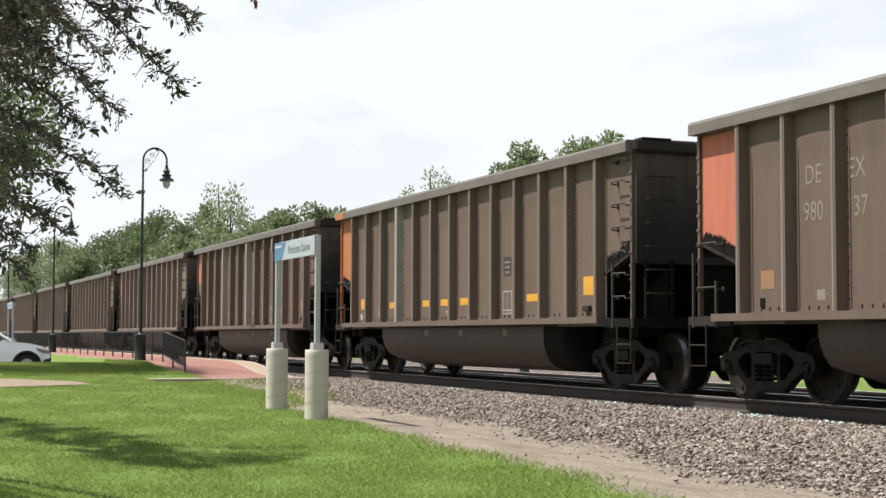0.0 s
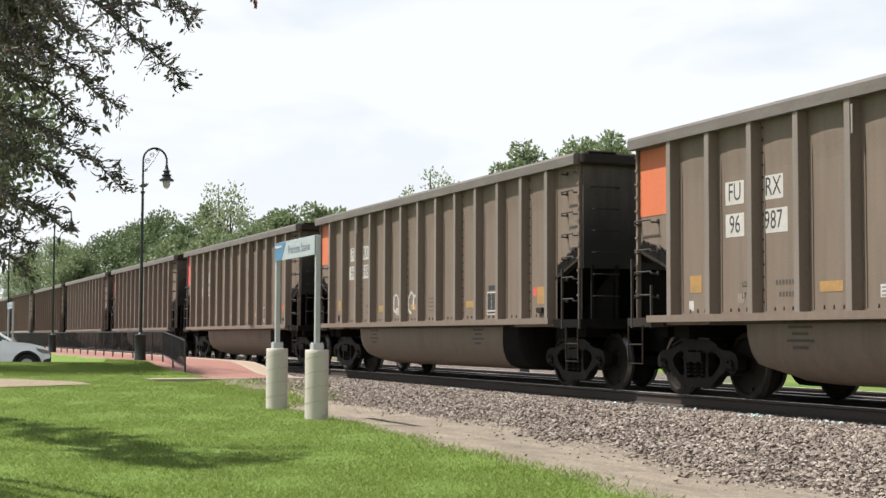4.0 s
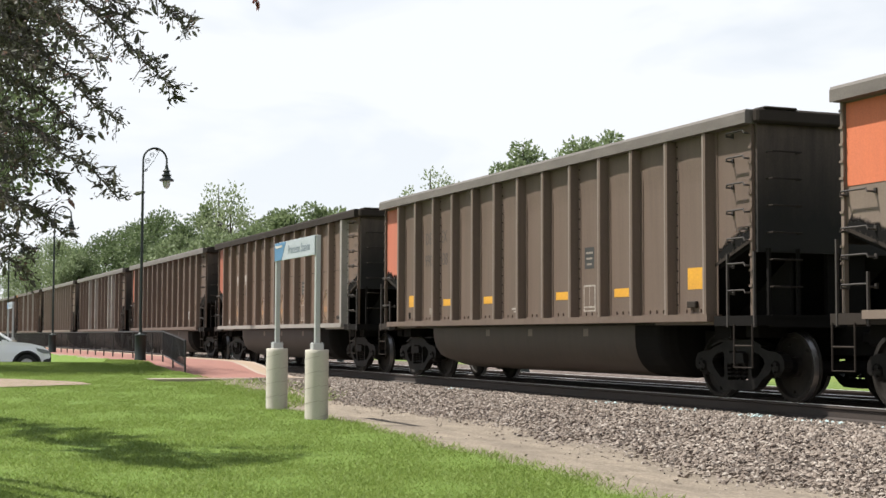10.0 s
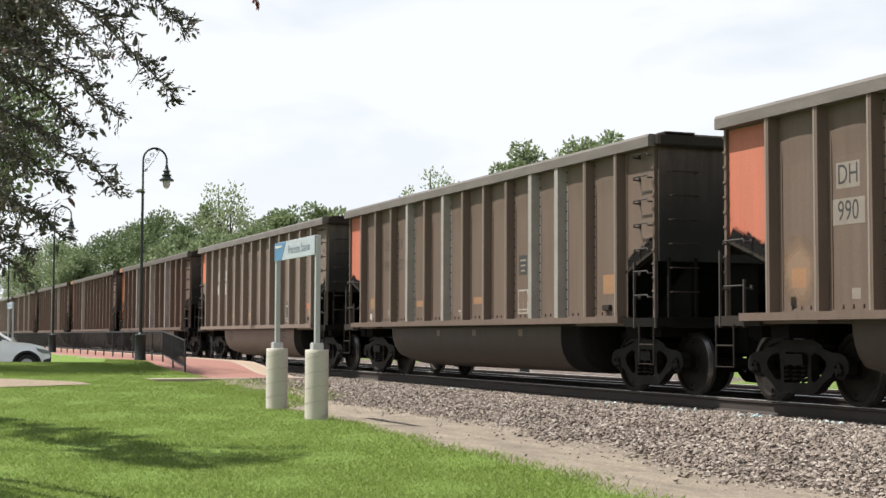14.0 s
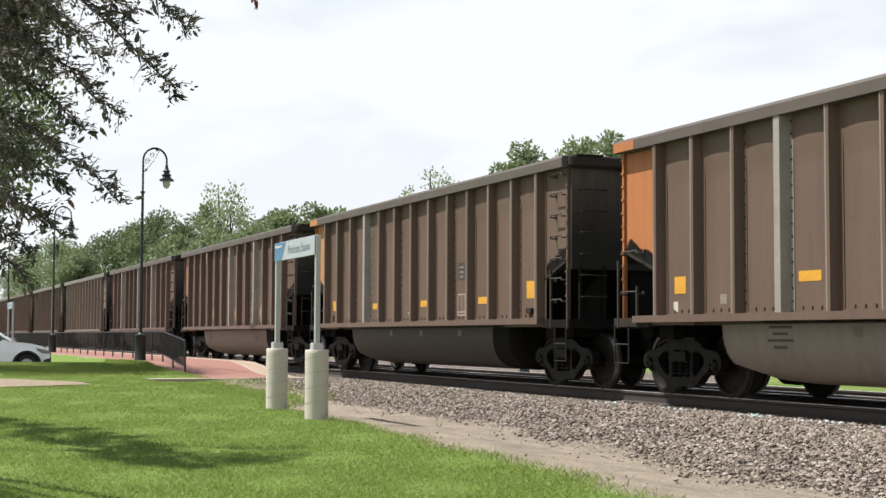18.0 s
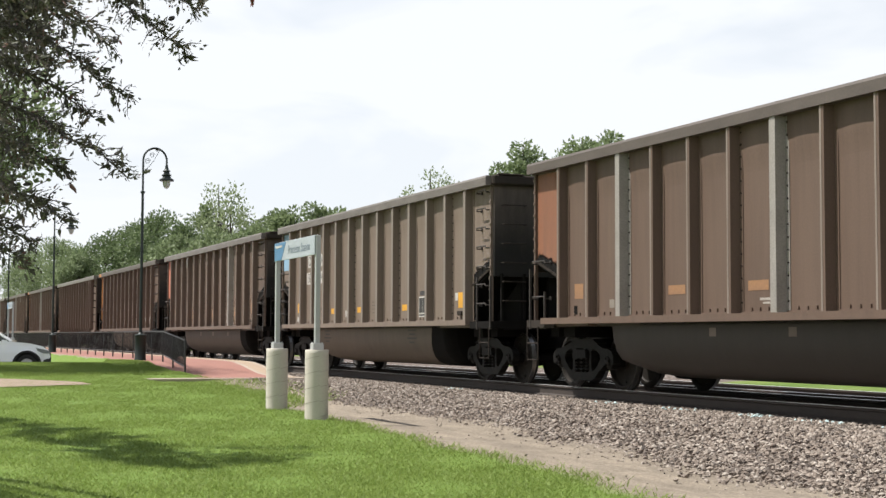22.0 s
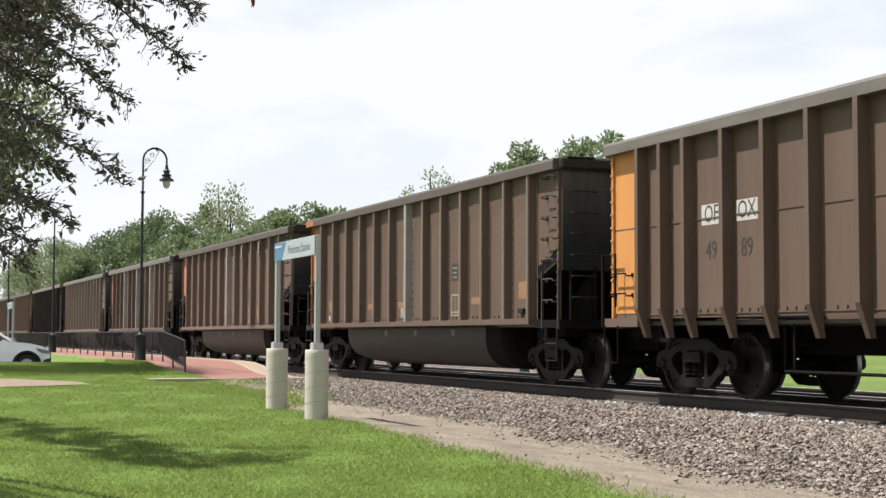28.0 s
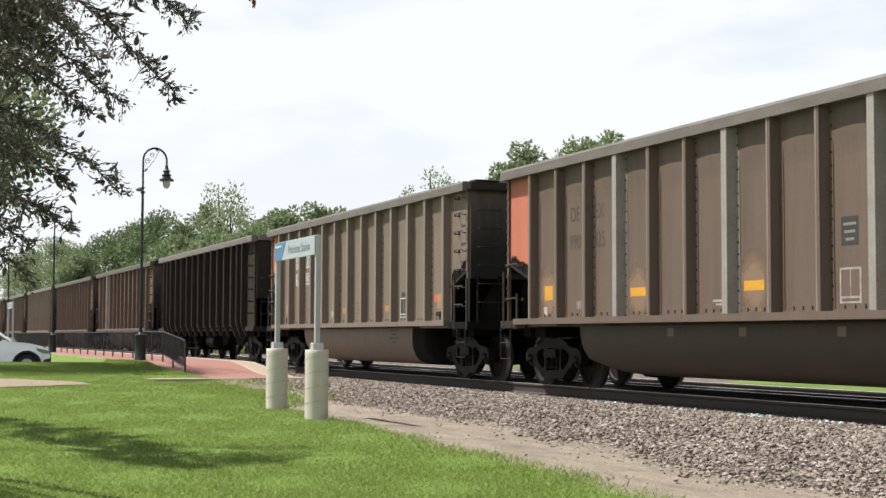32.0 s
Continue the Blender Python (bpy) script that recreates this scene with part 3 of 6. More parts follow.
def plate(w, h, t=0.001):
    def make(bm):
        box(bm, -w / 2, w / 2, -t, 0, -h / 2, h / 2)
    return make


def on_side(x, z, out=0.0):
    return Matrix.Translation((x, -SHEET - 0.0015 - 0.3 * out, z))


def patch(car, name, x, z, w, h, material, out=0.0, label=""):
    return piece(name, "%s_%d_%d" % (name, round(w * 100), round(h * 100)), material, plate(w, h), car, on_side(x, z, out), label)


def letters(car, text, x, z, size, material, stretch=0.8):
    ob = new("lettering", lettering(text, size, material, stretch))
    ob.parent = car
    ob.matrix_basis = on_side(x, z, 0.006) @ Matrix.Rotation(radians(90), 4, "X")
    return ob


def scribble(car, x, z, w, h, seed, material):
    """A looping painted scrawl that cannot be read."""
    rng = random.Random(seed)
    bm = bmesh.new()
    n = 5
    for i in range(n):
        cx = x - w / 2 + w * (i + 0.5) / n
        pts = []
        tall, slant = h * rng.uniform(0.6, 1.0), rng.uniform(-0.04, 0.04)
        for k in range(9):
            a = rng.uniform(-0.3, 0.3) + 2 * math.pi * k / 9 * rng.choice((0.75, 0.9))
            pts.append((cx + w / n * 0.55 * math.cos(a) + slant, -SHEET - 0.008, z + tall / 2 * math.sin(a)))
        tube(bm, pts, h * 0.06, 4)
    bmesh.ops.scale(bm, vec=(1, 0.15, 1), space=Matrix.Translation((0, SHEET + 0.006, 0)), verts=bm.verts)
    return part("paint_scrawl", bm, material, car, "white spray-painted scrawl")


def data_box(car, x, z, ink):
    patch(car, "data_stencil", x, z, 0.40, 0.42, WHITE if ink is INK else OLDWHITE, label="white stencilled data box")
    for dx, dz, w, h in ((-0.09, 0.03, 0.17, 0.31), (0.09, 0.03, 0.16, 0.31), (0.0, -0.17, 0.34, 0.035)):
        patch(car, "stencil_field", x + dx, z + dz, w, h, ink, 0.005)


def coal_car(k, body, panel, marks=None, silver=(), reflect=YELLOW, tub_paint=None, rib="narrow", panel_low=2.62, full=False,
             bays=None, scrawls=(), silver_sill=False, label="", block=2.1, wiped=False, plates=(), seam=False, high=1.52, rim=None):
    """One bathtub gondola; it stands at x = 0 and motions() sends it along the track."""
    rng = random.Random(100 + k)
    if reflect is FADED and rib == "narrow":
        reflect = DULL
    car = thing("coal_car", label, "railway car", "coal cars of the train")
    piece("side_wall", "side_wall_near", body, side_sheet(-1), car, smooth=True)
    piece("side_wall", "side_wall_far", body, side_sheet(1), car)
    piece("end_wall", "end_wall_right", END_TAUPE if rib == "wide" else END_BROWN, end_sheet_right, car)
    end_parts(car)
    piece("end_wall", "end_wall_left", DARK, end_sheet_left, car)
    piece("top_chord", "top_chord", rim or (RIM_BROWN if body in (BROWN2, OLIVE) else RIM_GREY), top_chord, car, label="worn grey steel rim")
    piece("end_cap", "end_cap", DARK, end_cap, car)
    piece("side_sill", "side_sill_near", SILVER if silver_sill else body, sill(-1), car)
    piece("side_sill", "side_sill_far", body, sill(1), car)
    tagged(piece("seam_strip", "end_bolts", body, end_bolts, car), kind="stuff")
    straight = rib == "wide"
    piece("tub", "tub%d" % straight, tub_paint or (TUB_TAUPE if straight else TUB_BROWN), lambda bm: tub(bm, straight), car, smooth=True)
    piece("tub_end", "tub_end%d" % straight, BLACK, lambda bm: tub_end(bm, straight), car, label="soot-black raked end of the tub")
    piece("floor_pan", "floor_pan", INSIDE, floor_pan, car)
    piece("centre_sill", "centre_sill", BLACK, centre_sill, car)
    w, deep = (0.115, 0.145) if rib == "wide" else (0.085, 0.145)
    for i, x in enumerate(RIBS):
        x -= 0.025 if rib == "wide" else 0.0
        m = SILVER if i in silver else body
        wide_one = 0.13 if i in silver else w
        d_one = 0.15 if i in silver else deep
        key = "rib_%d_%d" % (round(wide_one * 100), round(d_one * 1000))
        piece("rib", key, m, rib_shape(wide_one, d_one), car, Matrix.Translation((x, 0, 0)), "bare aluminium rib" if i in silver else "")
        piece("rib", key, body, rib_shape(wide_one, d_one), car, Matrix.Translation((x, 0, 0)) @ Matrix.Rotation(math.pi, 4, "Z"))
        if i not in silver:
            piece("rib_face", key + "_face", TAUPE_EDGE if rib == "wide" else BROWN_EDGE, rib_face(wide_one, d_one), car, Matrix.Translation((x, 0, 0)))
        if i in silver or i % 3 == 2:
            tagged(piece("seam_strip", "rib_rivets", DARK, rivets, car, Matrix.Translation((x + wide_one / 2 + 0.065, 0, 0))), kind="stuff")
    # coloured end panel
    if panel:
        top, low = 3.60, (1.75 if full else panel_low)
        piece("end_panel", "end_panel_%d" % round(low * 100), panel,
              lambda bm: prism(bm, [(0.10, max(low, 2.12)), (1.06, max(low, 1.81)), (1.06, top), (0.10, top)], "y", -SHEET - 0.006, -SHEET + 0.001), car, label="brightly painted end panel")
    piece("corner_post", "corner_post_right", body, corner_angle(14.33), car)
    piece("corner_post", "corner_post_left", panel if full and panel in (ORANGE, AMBER) else body, corner_angle(0.06), car)
    # ladder, grab irons and steps
    for z in (3.54, 3.21, 2.86, 2.51, 2.14, 1.81, 1.46):
        piece("ladder_rung", "ladder_rung", IRON, rung(13.86, 14.30), car, Matrix.Translation((0, -SHEET, z)))
    for z in ((2.12, 1.52) if rib == "narrow" else (2.55, 2.12, 1.80, 1.46)):
        piece("grab_iron", "grab_iron", IRON, rung(0.10, 0.62), car, Matrix.Translation((0, -SHEET, z)))
    for x in (13.88, 14.50):
        piece("ladder_post", "ladder_post%d" % round(x * 100), IRON, post(x, 0.98, 1.95), car)
    for x in (0.03, 0.60):
        piece("ladder_post", "ladder_post%d" % round(x * 100), IRON, post(x, 0.98, 2.0 if x < 0.5 else 1.6), car)
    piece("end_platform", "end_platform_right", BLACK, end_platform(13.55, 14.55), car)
    piece("end_platform", "end_platform_left", DARK, end_platform(-0.10, 0.95), car)
    for x0 in (14.05, -0.05):
        piece("stirrup", "stirrup%d" % round(x0 * 100), DARK, bar_loop(x0, x0 + 0.42, 0.46, 1.02), car)
        piece("stirrup", "stirrup_b%d" % round(x0 * 100), DARK, bar_loop(x0, x0 + 0.42, 0.74, 1.02), car)
    end_ladder(car)
    piece("coupler", "coupler", BLACK, coupler, car)
    piece("coupler", "coupler", BLACK, coupler, car, Matrix.Translation((BODY, 0, 0)) @ Matrix.Rotation(math.pi, 4, "Z"))
    piece("air_hose", "air_hose", BLACK, air_hose, car, smooth=True)
    piece("brake_cylinder", "brake_cylinder", BLACK, brake_gear, car)
    piece("brake_valve", "brake_valve", BLACK, lambda bm: box(bm, 12.1, 12.7, -0.8, -0.4, 0.68, 0.95, 0.02), car)
    # reflectors, data stencils and marks
    mid = [(a + b) / 2 + 0.06 for a, b in zip(RIBS, RIBS[1:])]
    if bays is None:
        bays = (0, 3, 5, 8, 11) if rib == "wide" else (0, 3, 6, 9, 11)
    for i in bays:
        square = i in (0, 11)
        w2, h2 = ((0.30, 0.24) if i == 0 else (0.40, 0.30)) if square else (0.46, 0.13)
        z = (1.58 if i == 0 else 1.66 if rib == "narrow" else 1.55) if square else (high if rib == "narrow" else 1.46)
        xx = mid[i] + (-0.10 if i != 11 else -0.01)
        if wiped:
            patch(car, "wiped_area", xx, z - 0.02 + rng.uniform(0.0, 0.10), 0.86, 0.92, CLEAN, 0.0)
        patch(car, "reflector", xx, z, w2, h2, reflect, 0.004, "orange-yellow reflector patch")
    bay = 9 if rib == "wide" else 8
    xb = mid[bay] - 0.14
    data_box(car, xb, 1.46, INK if rib == "wide" else body)
    if rib == "wide":
        patch(car, "stencil_block", xb + 0.03, 1.74, 0.32, 0.09, INK, label="dark stencil block")
        patch(car, "data_card", mid[4] - 0.10, 1.38, 0.22, 0.15, WHITE, label="white data card")
        for q in range(3):
            patch(car, "card_line", mid[4] - 0.10, 1.42 - 0.045 * q, 0.17, 0.012, DIM_INK, 0.005)
        for q in range(4):
            patch(car, "stencil_line", mid[6] - 0.12, 1.62 - 0.08 * q, 0.34 - 0.05 * (q % 2), 0.014, DIM_INK)
        for q in range(2):
            letters(car, "LD LM" if q == 0 else "LT WT", mid[1] + 0.17, 1.54 - 0.15 * q, 0.105, INK, 0.95)
            for dx in (-0.20, -0.13, -0.06, 0.01, 0.08, 0.15)[q:]:
                patch(car, "stencil_line", mid[2] + dx, 1.54 - 0.15 * q, 0.042, 0.062, DIM_INK)
        patch(car, "tag", mid[11] - 0.30, 1.62, 0.13, 0.15, RED if k != 17 else WHITE)
    else:
        patch(car, "stencil_block", xb, block, 0.32, 0.34, INK, label="dark stencil block")
        for q, wq in enumerate((0.24, 0.20, 0.16)):
            patch(car, "stencil_line", xb, block + 0.08 - 0.09 * q, wq, 0.032, GREYINK, 0.005)
        patch(car, "rib_plate", mid[9] + 0.30, 1.30, 0.13, 0.15, GREYINK)
        patch(car, "stencil_line", mid[5] + 0.05, 1.34, 0.24, 0.03, OLDWHITE)
        patch(car, "stencil_line", mid[5] + 0.08, 1.29, 0.16, 0.025, OLDWHITE)
    piece("latch_box", "latch_box", DARK, lambda bm: box(bm, -0.11, 0.11, -0.06, 0.0, -0.045, 0.045, 0.01), car, on_side(mid[11] - 0.04, 1.30))
    for i in plates:
        piece("rib_plate", "rib_plate_top", SILVER, lambda bm: box(bm, -0.055, 0.055, -0.012, 0.0, -0.17, 0.17), car,
              Matrix.Translation((RIBS[i] + 0.01, -SHEET - (0.125 if rib == "wide" else 0.17), 3.38)), "bare metal repair plate")
    if seam:
        piece("weld_seam", "weld_seam", DARK, lambda bm: box(bm, 1.1, 13.3, -0.003, 0.0, -0.004, 0.004), car, on_side(0, 2.45))
    # the tub's stencils
    for x in (5.5, 7.35, 9.45) if rib == "narrow" else ():
        piece("tub_patch", "tub_patch", TUB_TAN, plate(0.17, 0.12), car, Matrix.Translation((x, -1.363, 0.92)))
    if rib == "wide" or tub_paint in (TUB_TAN, TUB_GREY):
        for x in (3.95, 9.95):
            for q, wq in enumerate((0.50, 0.34, 0.56, 0.30)):
                piece("stencil_line", "tub_line_%d" % round(wq * 100), DIM_INK, plate(wq, 0.035), car, Matrix.Translation((x, -1.363, 0.98 - 0.085 * q)))
    patch(car, "reporting_plate", mid[1], 1.36, 0.16, 0.13, GREYINK)
    patch(car, "route_card", 1.52, 1.28, 0.12, 0.14, WHITE if k % 2 else BLACK)
    if marks:
        style, a1, a2, b1, b2 = marks
        x1, x2 = 2.62, (3.50 if style == "patch" else 3.46)
        if style == "patch":
            for xx, tx, z in ((x1, a1, 2.76), (x2, a2, 2.76), (x1, b1, 2.33), (x2, b2, 2.33)):
                if tx:
                    patch(car, "mark_patch", xx, z, 0.18 * len(tx) + 0.08, 0.31, WHITE if rib == "wide" else GREYINK, label="pale lettering patch")
                    letters(car, tx, xx, z, 0.34, INK)
        else:
            ink = {"grey": GREYINK, "dark": DIM_INK, "pale": WHITE}[style]
            for xx, tx, z in ((x1, a1, 2.82), (x2, a2, 2.82), (x1, b1, 2.37), (x2, b2, 2.37)):
                if tx:
                    letters(car, tx, xx, z, 0.34, ink)
    for i, (x, z, w2, h2) in enumerate(scrawls):
        scribble(car, x, z, w2, h2, 10 * k + i, WHITE)
    if panel in (ORANGE, AMBER) and full:
        piece("rim_end", "rim_end", panel, lambda bm: box(bm, -0.004, 0.62, -1.604, -1.55, 3.625, 3.765), car, label="rim corner painted like the panel")
    truck(car, 1.03)
    truck(car, 13.37)
    return car


def hopper_rib(bm):
    prism(bm, [(-0.06, -SHEET), (-0.045, -SHEET - 0.17), (0.045, -SHEET - 0.17), (0.06, -SHEET)], "z", 1.25, 3.64)
    prism(bm, [(-SHEET, 1.25), (-SHEET - 0.17, 1.25), (-SHEET - 0.02, 0.84), (-SHEET + 0.06, 0.84)], "x", -0.045, 0.045)


HOP_RIBS = [1.01, 1.66, 2.31] + [3.29 + 0.95 * i for i in range(10)] + [12.55, 13.2]


def hopper_side(s):
    def make(bm):
        y0, y1 = (-SHEET, -SHEET + 0.03) if s < 0 else (SHEET - 0.03, SHEET)
        prism(bm, [(0.06, 1.12), (14.34, 1.12), (14.34, 3.70), (0.06, 3.70)], "y", y0, y1)
        prism(bm, [(0.06, 2.46), (14.34, 2.46), (14.34, 2.48), (0.06, 2.48)], "y", *((y0 - 0.012, y1) if s < 0 else (y0, y1 + 0.012)))
    return make


def hopper_bin(bm):
    prism(bm, [(-1.05, 1.12), (1.05, 1.12), (0.35, 0.55), (-0.35, 0.55)], "y", -0.95, 0.95)


def hopper_car(k, body, panel, marks=None, label=""):
    """A ribbed steel hopper with bare legs to its ribs and no tub."""
    car = thing("hopper_car", label, "railway car", "hopper cars of the train")
    piece("side_wall", "hopper_side_near", body, hopper_side(-1), car)
    piece("side_wall", "hopper_side_far", body, hopper_side(1), car)
    piece("end_wall", "end_wall_right", DARK, end_sheet_right, car)
    piece("end_wall", "end_wall_left", DARK, end_sheet_left, car)
    piece("top_chord", "top_chord", RIM_GREY, top_chord, car)
    piece("floor_pan", "floor_pan", INSIDE, floor_pan, car)
    for x in (8.3, 10.5):
        piece("hopper_bin", "hopper_bin", BLACK, hopper_bin, car, Matrix.Translation((x, 0, 0)))
    piece("door_rod", "door_rod", BLACK, lambda bm: tube(bm, [(4.3, -1.3, 1.0), (4.3, -1.3, 0.42), (6.3, -1.3, 0.42), (6.35, -1.3, 0.78)], 0.022), car)
    piece("door_rod", "door_rod_b", BLACK, lambda bm: tube(bm, [(4.5, -1.3, 1.0), (4.5, -1.3, 0.43)], 0.02), car)
    piece("air_tank", "air_tank", BLACK, lambda bm: lathe(bm, [(0.03, 6.9), (0.2, 6.9), (0.22, 7.0), (0.22, 7.9), (0.2, 8.0), (0.03, 8.0)], 12, "x", (0, -1.05, 0.66)), car, smooth=True)
    piece("centre_sill", "centre_sill", BLACK, centre_sill, car)
    end_parts(car, False)
    tagged(piece("rivet_row", "end_bolts", body, end_bolts, car), kind="stuff")
    for x in HOP_RIBS:
        piece("rib", "hopper_rib", body, hopper_rib, car, Matrix.Translation((x, 0, 0)))
        piece("rib", "hopper_rib", body, hopper_rib, car, Matrix.Translation((x, 0, 0)) @ Matrix.Rotation(math.pi, 4, "Z"))
        tagged(piece("rivet_row", "rib_rivets", body, rivets, car, Matrix.Translation((x, 0, 0))), kind="stuff")
    if panel:
        piece("end_panel", "hopper_panel", panel, lambda bm: box(bm, 0.02, 0.94, -SHEET - 0.008, -SHEET + 0.001, 1.2, 3.62), car, label="painted end panel")
    for x in (14.33, 0.05):
        piece("corner_post", "hopper_post%d" % round(x), panel if panel and x < 1 else body, corner_angle(x), car)
    for z in (3.3, 2.95, 2.6, 2.25, 1.9, 1.55):
        piece("ladder_rung", "ladder_rung", BLACK, rung(13.86, 14.30), car, Matrix.Translation((0, -SHEET, z)))
    piece("hand_rail", "hopper_rail", BLACK, lambda bm: (tube(bm, [(-0.1, -1.56, 1.1), (-0.1, -1.56, 2.1), (0.3, -1.56, 2.1), (0.3, -1.56, 1.3)], 0.016), box(bm, -0.12, -0.08, -1.58, -1.54, 1.0, 2.1)), car)
    for z in (1.5, 1.8):
        piece("grab_iron", "grab_iron", BLACK, rung(-0.1, 0.45), car, Matrix.Translation((0, -SHEET, z)))
    piece("end_platform", "end_platform_right", body, end_platform(13.55, 14.55), car)
    piece("end_platform", "end_platform_left", body, end_platform(-0.10, 0.95), car)
    for x0 in (14.05, -0.05):
        piece("stirrup", "stirrup%d" % round(x0 * 100), BLACK, bar_loop(x0, x0 + 0.42, 0.46, 1.02), car)
    end_ladder(car)
    piece("coupler", "coupler", BLACK, coupler, car)
    piece("coupler", "coupler", BLACK, coupler, car, Matrix.Translation((BODY, 0, 0)) @ Matrix.Rotation(math.pi, 4, "Z"))
    piece("brake_cylinder", "brake_cylinder", BLACK, brake_gear, car)
    if marks:
        a1, a2, b1, b2 = marks
        for xx, tx in ((2.80, a1), (3.66, a2)):
            patch(car, "mark_patch", xx, 2.52, 0.50, 0.28, WHITE, label="white lettering patch")
            letters(car, tx, xx, 2.52, 0.33, INK, 0.85)
        for xx, tx in ((2.80, b1), (3.66, b2)):
            letters(car, tx, xx, 2.02, 0.36, INK)
        data_box(car, 11.0, 1.6, BROWN)
        patch(car, "reflector", 9.2, 1.5, 0.08, 0.8, FADED)
    truck(car, 1.75)
    truck(car, 12.65)
    return car


# ------------------------------------------------------------------ the train, car by car
G = "taupe coal gondola with "
B = "brown coal gondola with "
CARS = {}
CARS[-1] = coal_car(-1, BROWN, SALMON, full=True, reflect=FADED, label=B + "a salmon end panel")
CARS[0] = coal_car(0, BROWN, SALMON, ("grey", "DE", "EX", "980", "137"), reflect=FADED, full=True, label=B + "salmon end panel, grey numbers")
CARS[1] = coal_car(1, BROWN, ORANGE, None, (3,), YELLOW, full=True, bays=(0, 2, 4, 5, 6, 9, 11), label=B + "orange end panel, one silver rib")
CARS[2] = coal_car(2, BROWN, SALMON, ("dark", "D", "TX", "", "45"), (3, 6), FADED, plates=(9,), block=2.35, label=B + "salmon end panel, two silver ribs")
CARS[3] = coal_car(3, TAUPE, VIVID, ("patch", "FU", "RX", "96", "987"), (), FADED, TUB_TAN, "wide", plates=(4,), label=G + "lettering patches, pale tub")
CARS[4] = coal_car(4, TAUPE, VIVID, ("patch", "FU", "RX", "961", "918"), (), FADED, TUB_TAN, "wide", plates=(2,), scrawls=((6.2, 1.55, 1.6, 0.5),), label=G + "lettering patches, spray paint")
CARS[5] = coal_car(5, TAUPE, RED, ("patch", "ND", "YX", "96", "360"), (), FADED, None, "wide", label=G + "red end panel, lettering patches")
CARS[6] = coal_car(6, TAUPE, RED, ("patch", "ND", "YX", "966", "430"), (), FADED, None, "wide", label=G + "red end panel, lettering patches")
CARS[7] = coal_car(7, TAUPE, VIVID, ("patch", "FU", "RX", "962", "384"), (), FADED, None, "wide", label=G + "orange end panel, lettering patches")
CARS[8] = coal_car(8, BROWN, SALMON, ("dark", "DE", "EX", "990", "438"), (), YELLOW, full=True, bays=(0, 2, 4, 7, 9, 11), label=B + "salmon end panel, yellow reflectors")
CARS[9] = coal_car(9, OLIVE, BRICK_RED, None, (12,), FADED, TUB_DARK, silver_sill=True, wiped=True, bays=(1, 4, 6, 8, 10), seam=True, rim=DARK, full=True, label=B + "a bright bare-metal side sill")
CARS[10] = coal_car(10, BROWN, SALMON, ("patch", "DH", "HQ", "990", "105"), (), FADED, wiped=True, bays=(0, 3, 6, 9, 11), full=True, scrawls=((11.72, 1.55, 0.8, 0.42),), block=1.86, label=B + "salmon end panel, white spray paint")
CARS[11] = coal_car(11, BROWN, SALMON, ("dark", "DE", "EX", "990", "227"), (3, 5, 9, 10), FADED, full=True, bays=(0, 3, 6, 8, 11), label=B + "salmon end panel, four silver ribs")
CARS[12] = coal_car(12, TAUPE, VIVID, ("patch", "FU", "RX", "962", "125"), (), FADED, TUB_TAN, "wide", label=G + "orange end panel, pale tub")
CARS[13] = coal_car(13, BROWN2, ORANGE, None, (3, 6, 9), YELLOW, TUB_GREY, full=True, bays=(0, 3, 5, 8, 11), high=1.60, label=B + "orange end panel, pale grey tub")
CARS[14] = coal_car(14, BROWN2, AMBER, None, (3,), YELLOW, TUB_DARK, full=True, bays=(0, 3, 6, 9, 11), label=B + "amber end panel, one silver rib")
CARS[15] = coal_car(15, BROWN2, RUST, None, (6, 9), FADED, TUB_TAN, full=True, wiped=True, bays=(3, 6, 9, 11), plates=(3,), label=B + "rusty end panel, two silver ribs")
CARS[16] = coal_car(16, BROWN2, RUST, None, (2, 6, 9), FADED, TUB_DARK, full=True, bays=(0, 3, 5, 9, 11), label=B + "rusty orange end panel, three silver ribs")
CARS[17] = coal_car(17, TAUPE, BLUE, ("patch", "OF", "OX", "300", "594"), (), YELLOW, None, "wide", label=G + "pale blue end panel, yellow reflectors")
CARS[18] = coal_car(18, BROWN, SALMON, ("dark", "DE", "EX", "980", "120"), (9,), FADED, full=True, wiped=True, plates=(3,), label=B + "salmon end panel, one silver rib")
CARS[19] = coal_car(19, BROWN2, AMBER, None, (), YELLOW, TUB_TAN, bays=(0, 2, 6, 9, 11), scrawls=((7.75, 1.42, 0.6, 0.36), (9.75, 1.45, 0.62, 0.45), (11.7, 1.45, 0.75, 0.45), (12.72, 1.45, 0.7, 0.5)), full=True, label=B + "several white spray-painted scrawls")
CARS[20] = hopper_car(20, BROWN2, BRIGHT_AMBER, ("OF", "OX", "49", "89"), "brown ribbed steel hopper car with an amber end panel")
CARS[21] = coal_car(21, BROWN2, ORANGE, None, (6,), FADED, TUB_DARK, scrawls=((6.80, 1.34, 0.3, 0.26),), full=True, bays=(0, 3, 5, 9, 11), label=B + "orange end panel, one silver rib")
CARS[22] = coal_car(22, OLIVE, SALMON, ("dark", "DE", "EX", "990", "280"), (6,), FADED, full=True, wiped=True, bays=(0, 5, 9, 11), plates=(8, 10), label=B + "salmon end panel, dark numbers")
CARS[23] = coal_car(23, BROWN, SALMON, ("dark", "DE", "EX", "990", "025"), (3, 6, 9), YELLOW, full=True, wiped=True, label=B + "salmon end panel, three silver ribs")
